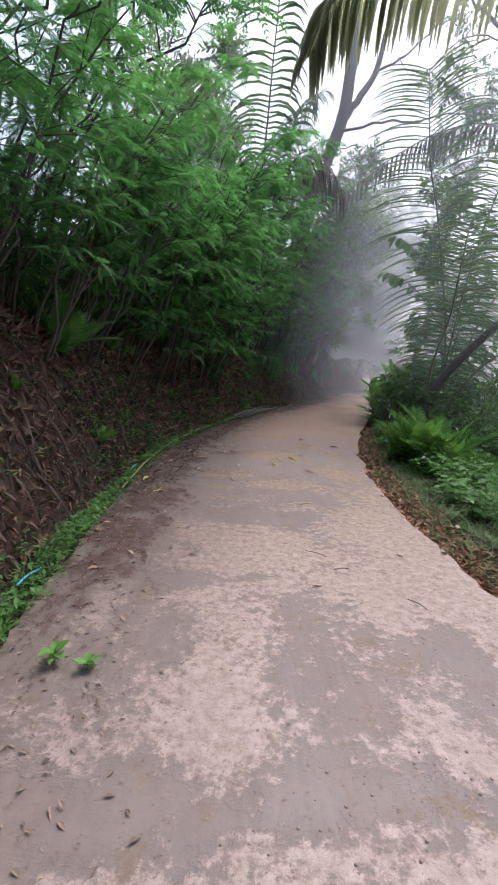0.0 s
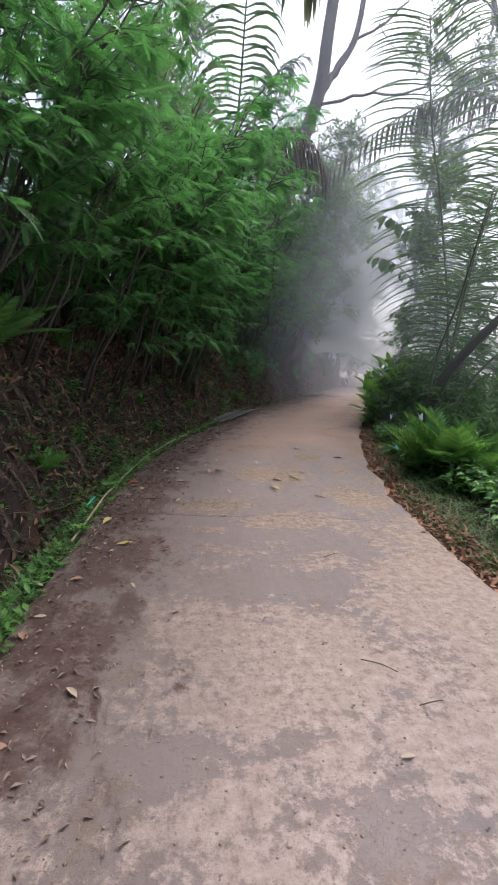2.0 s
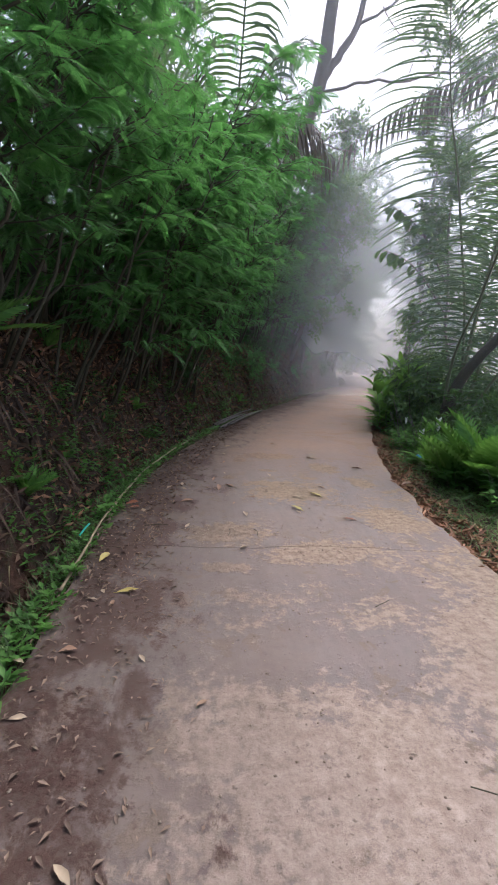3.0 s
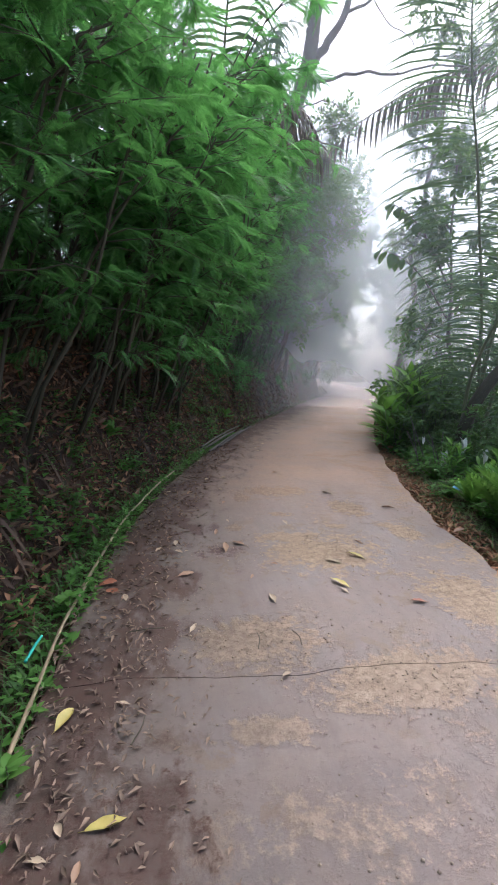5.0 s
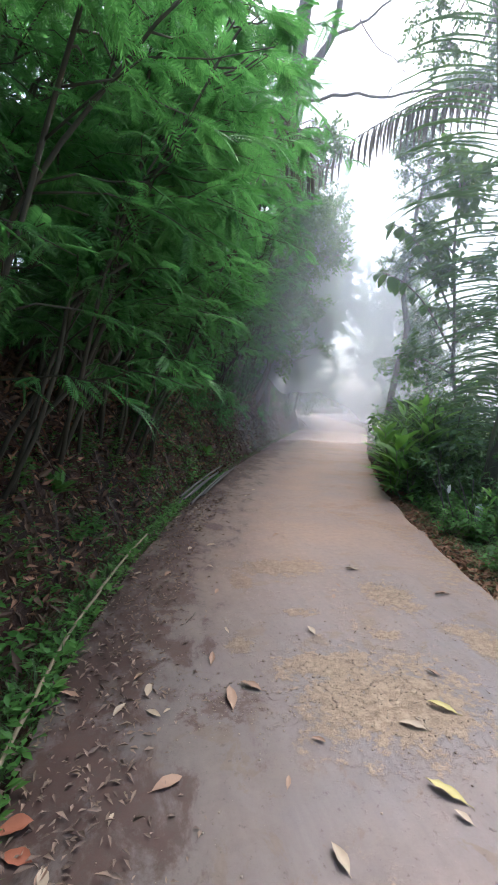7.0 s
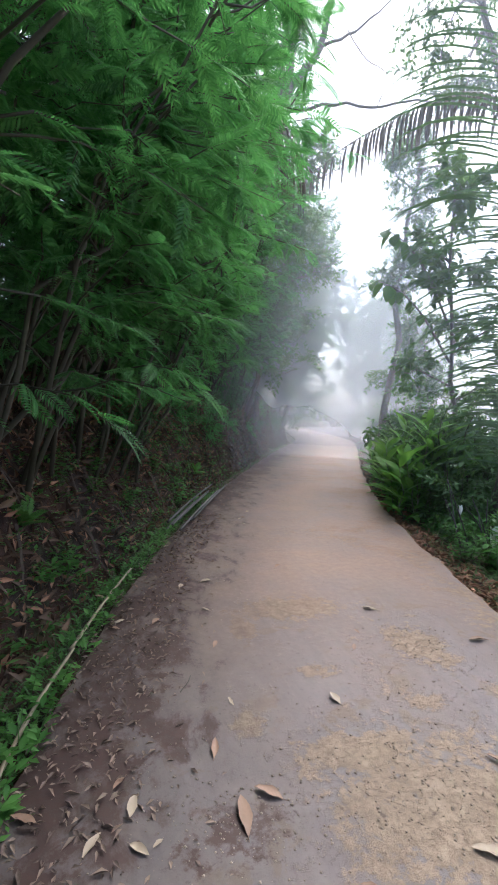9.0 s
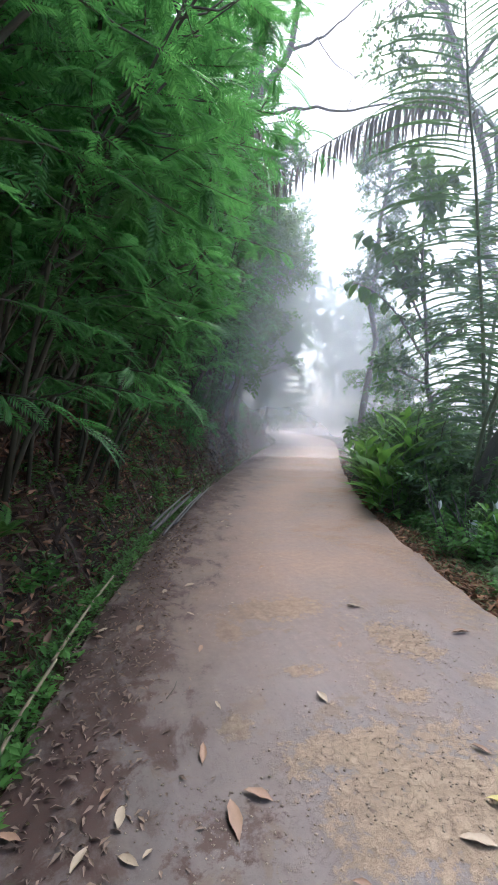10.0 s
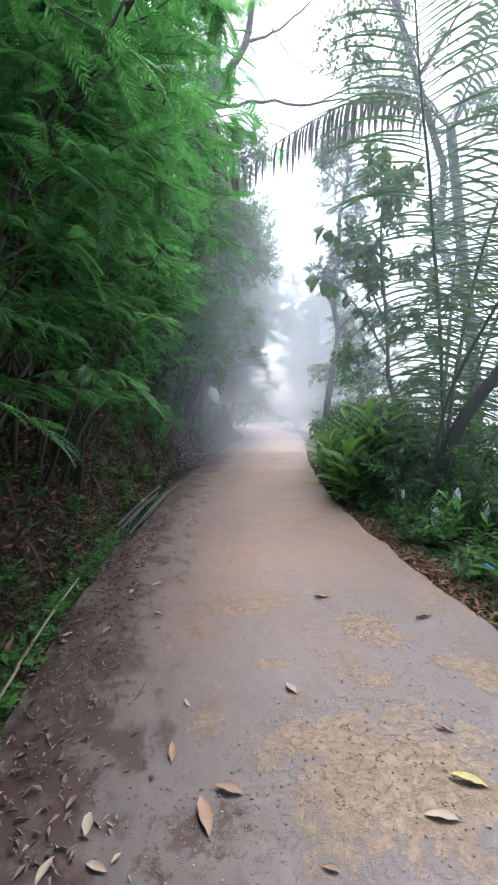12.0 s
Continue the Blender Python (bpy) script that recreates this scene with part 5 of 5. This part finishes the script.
TAN, PALE, YEL, RED = "curled tan dead leaf lying on the concrete", "pale dry leaf lying on the concrete", "yellow fallen leaf lying on the concrete", "reddish-brown fallen leaf at the road edge"
for x, y, rz, ln, mat, lab, w in [
    (0.12, 7.06, 80, 0.22, M_FALLEN, TAN, 0.32), (0.30, 7.18, 140, 0.17, M_FALLEN, TAN, 0.38), (0.08, 7.46, 70, 0.15, M_FALLEN, TAN, 0.3), (-0.29, 7.24, 75, 0.13, M_PALEFALL, PALE, 0.4),
    (-0.45, 7.12, 60, 0.13, M_PALEFALL, PALE, 0.3), (-0.62, 7.3, 150, 0.15, M_FALLEN, TAN, 0.3), (0.82, 7.68, 95, 0.13, M_PALEFALL, PALE, 0.45), (1.68, 8.69, 160, 0.16, M_PALEFALL, PALE, 0.4),
    (2.2, 8.1, 170, 0.2, M_FALLEN, TAN, 0.3), (1.23, 6.82, 130, 0.2, M_YELLOW, YEL, 0.34), (0.90, 6.36, 125, 0.22, M_YELLOW, YEL, 0.3), (1.0, 6.75, 140, 0.18, M_PALEFALL, PALE, 0.35),
    (0.32, 6.22, 95, 0.14, M_PALEFALL, PALE, 0.4), (-0.29, 6.67, 20, 0.17, M_FALLEN, TAN, 0.4), (-0.83, 6.6, 10, 0.17, M_REDFALL, RED, 0.5), (-0.78, 6.53, -35, 0.15, M_REDFALL, RED, 0.5),
    (-0.86, 5.33, 60, 0.16, M_YELLOW, YEL, 0.45), (-0.68, 4.88, 10, 0.18, M_YELLOW, YEL, 0.3), (-0.78, 4.8, 170, 0.1, M_PALEFALL, PALE, 0.3), (0.86, 6.28, 120, 0.1, M_PALEFALL, PALE, 0.4),
    (1.55, 3.38, 120, 0.1, M_PALEFALL, PALE, 0.6), (2.38, 4.1, 70, 0.1, M_PALEFALL, PALE, 0.6), (-0.85, 3.0, 20, 0.1, M_FALLEN, TAN, 0.5), (0.28, 8.39, 60, 0.1, M_FALLEN, TAN, 0.4),
    (-0.3, 8.75, 160, 0.12, M_FALLEN, TAN, 0.4), (-0.35, 8.83, 30, 0.13, M_PALEFALL, PALE, 0.3), (-0.4, 9.28, 150, 0.14, M_FALLEN, TAN, 0.4), (0.4, 9.5, 10, 0.14, M_PALEFALL, PALE, 0.4),
    (1.2, 9.75, 30, 0.12, M_FALLEN, TAN, 0.4), (1.19, 8.18, 60, 0.1, M_FALLEN, TAN, 0.4), (2.4, 7.3, 10, 0.2, M_FALLEN, TAN, 0.35), (1.35, 6.1, 170, 0.16, M_REDFALL, "brown curled leaf lying on the concrete", 0.35),
]:
    fallen(x, y, rz, ln, mat, lab, w)
for i in range(70):
    y = rng.uniform(2.2, 15)
    u = rng.choice([rng.uniform(0.0, 0.16), rng.uniform(0.0, 0.3), rng.uniform(0.05, 0.95)])
    x = float(left_edge(y) + (right_edge(y) - left_edge(y)) * u)
    fallen(x, y, rng.uniform(0, 360), rng.uniform(0.06, 0.12), [M_FALLEN, M_PALEFALL][i % 2], "small dry leaf lying on the concrete", rng.uniform(0.28, 0.5))


def stick(name, ctrl, r, mat, label, category, group="", nodes=0):
    g = Geo()
    n = 30
    p = curve_pts(ctrl, n)
    rad = np.full(n, r) * np.linspace(1, 0.8, n)
    if nodes:
        rad[::max(1, n // nodes)] *= 1.25
    tube(g, p, rad, 7)
    return tagged(part(name, g, mat), label, category, group)


stick("bamboo_pole", [(-1.02, 4.9, 0.02), (-0.99, 5.5, 0.03), (-0.97, 6.1, 0.03), (-0.9, 6.6, 0.035)], 0.010, M_BAMPOLE, "thin dry bamboo pole lying along the road edge", "pole", "edge poles", 9)
stick("bamboo_pole", [(-0.93, 6.55, 0.02), (-0.84, 7.2, 0.03), (-0.73, 7.9, 0.035), (-0.58, 8.5, 0.03)], 0.011, M_BAMPOLE, "thin dry bamboo pole lying along the road edge", "pole", "edge poles", 9)
stick("bamboo_pole", [(-0.6, 8.5, 0.02), (-0.4, 9.2, 0.03), (-0.18, 9.9, 0.02)], 0.011, M_BAMPOLE, "thin dry bamboo pole lying along the road edge", "pole", "edge poles", 9)
for i in range(11):
    a, b = rng.uniform(10.9, 12.2), rng.uniform(12.9, 14.4)
    o = rng.uniform(-0.05, 0.28)
    z = 0.03 + 0.02 * (i % 4)
    stick("cut_stick", [(float(left_edge(a)) + o - 0.12, a, z), (float(left_edge((a + b) / 2)) + o - 0.1, (a + b) / 2, z + 0.03), (float(left_edge(b)) + o - 0.15, b, z)], rng.uniform(0.01, 0.018), M_GREYSTICK, "weathered grey cut stick in a bundle by the ditch", "stick", "bundle of sticks")
for x, y, a, ln in [(0.75, 3.42, -35, 0.18), (0.9, 3.1, 10, 0.12), (1.3, 2.7, -60, 0.15), (0.1, 5.75, 80, 0.15), (0.35, 5.75, 95, 0.14), (0.0, 7.95, 60, 0.16), (-0.55, 5.2, 70, 0.16), (-0.6, 6.0, 5, 0.2), (0.9, 4.6, 30, 0.14)]:
    c, s = math.cos(math.radians(a)) * ln, math.sin(math.radians(a)) * ln
    stick("twig", [(x, y, 0.012), (x + c * 0.5 + 0.012, y + s * 0.5, 0.018), (x + c, y + s, 0.012)], 0.0028, M_STEM, "thin broken twig on the concrete", "twig", "fallen twigs")


def sprig(x, y, s=1.0):
    """The small green seedlings at the road's edge."""
    rng = np.random.default_rng(int(x * 100 + y * 37) % 999)
    root = tagged(new("seedling"), "small bright green seedling growing from the road edge", "plant", "seedlings")
    st = Geo()
    tube(st, [(0, 0, -0.02), (0.005, 0, 0.03), (0, 0.005, 0.06)], [0.004, 0.003, 0.002], 5)
    part("stem", st, M_RACHIS, root)
    me = Geo().add(*blade(0.5, 5, 0.25, 0.2)).mesh("leaf", M_FERN)
    for i in range(9):
        ob = part("leaf", me, None, root)
        ob.matrix_local = pose(0, 0, 0.02 + 0.005 * i, rng.uniform(-15, 15), -rng.uniform(5, 50), i * 137) @ Matrix.Scale(rng.uniform(0.055, 0.085), 4)
    root.matrix_basis = pose(x, y, 0.0) @ Matrix.Scale(s, 4)


sprig(-0.73, 2.02, 1.15)
sprig(-0.56, 1.97, 0.85)
sprig(-0.98, 6.35, 1.2)
sprig(-0.98, 5.1, 1.3)


def spathe(x, y, tall, size):
    """A white folded spathe on a thin stalk."""
    z = height(x, y)
    root = tagged(new("white_spathe_flower"), "white folded spathe on a slender green stalk", "flower", "white spathes")
    st = Geo()
    tube(st, [(x, y, z - 0.02), (x + 0.02, y, z + tall * 0.6), (x, y, z + tall)], [0.006, 0.005, 0.004], 5)
    part("stalk", st, M_RACHIS, root)
    g = Geo()
    for s in (1, -1):
        v, t, q = blade(0.34, 5, 0.7, 0.1, 0.5)
        rot = aim(np.array([(0.12 * s, 0.02, 1.0)]), np.array([0.5 * s]))
        g.stamp((v, t, q), np.array([(x, y, z + tall - 0.02)]), rot, [size])
    part("spathe", g, M_WHITE, root)


spathe(4.05, 9.9, 0.12, 0.3)
spathe(4.3, 9.8, 0.36, 0.28)
spathe(4.46, 9.5, 0.3, 0.26)
spathe(3.98, 10.4, 0.42, 0.14)

for i in range(7):
    x, y = 3.75 + 0.08 * i, 9.9 + rng.uniform(-0.2, 0.3)
    z = height(x, y)
    stick("dry_stalk", [(x, y, z - 0.02), (x - 0.08, y + 0.05, z + 0.3), (x - rng.uniform(0.05, 0.35), y + 0.1, z + rng.uniform(0.45, 0.95))], 0.008, M_GREYSTICK, "pale dry stalk standing in the undergrowth", "stalk", "dry stalks")

wr = Geo().add([(0, 0, 0), (0.05, -0.02, 0.018), (0.1, 0, 0.004), (0.0, 0.07, 0.012), (0.05, 0.075, 0.03), (0.105, 0.065, 0.01)], None, [(0, 1, 4, 3), (1, 2, 5, 4)])
wrap = tagged(part("plastic_wrapper", wr, M_BLUE), "crumpled light blue plastic wrapper on the grass", "litter")
wrap.matrix_basis = pose(3.22, 8.42, height(3.22, 8.42) + 0.12, 12, 10, 20)
stick("plastic_tube", [(-1.1, 5.82, 0.0), (-1.08, 5.92, 0.02), (-1.06, 6.0, 0.03)], 0.009, M_TEAL, "short piece of green plastic tube in the ditch", "litter")
stick("plastic_tube", [(-1.22, 2.75, 0.0), (-1.19, 2.85, 0.02), (-1.16, 3.0, 0.0)], 0.008, M_BLUE, "short piece of blue plastic tube in the ditch", "litter")
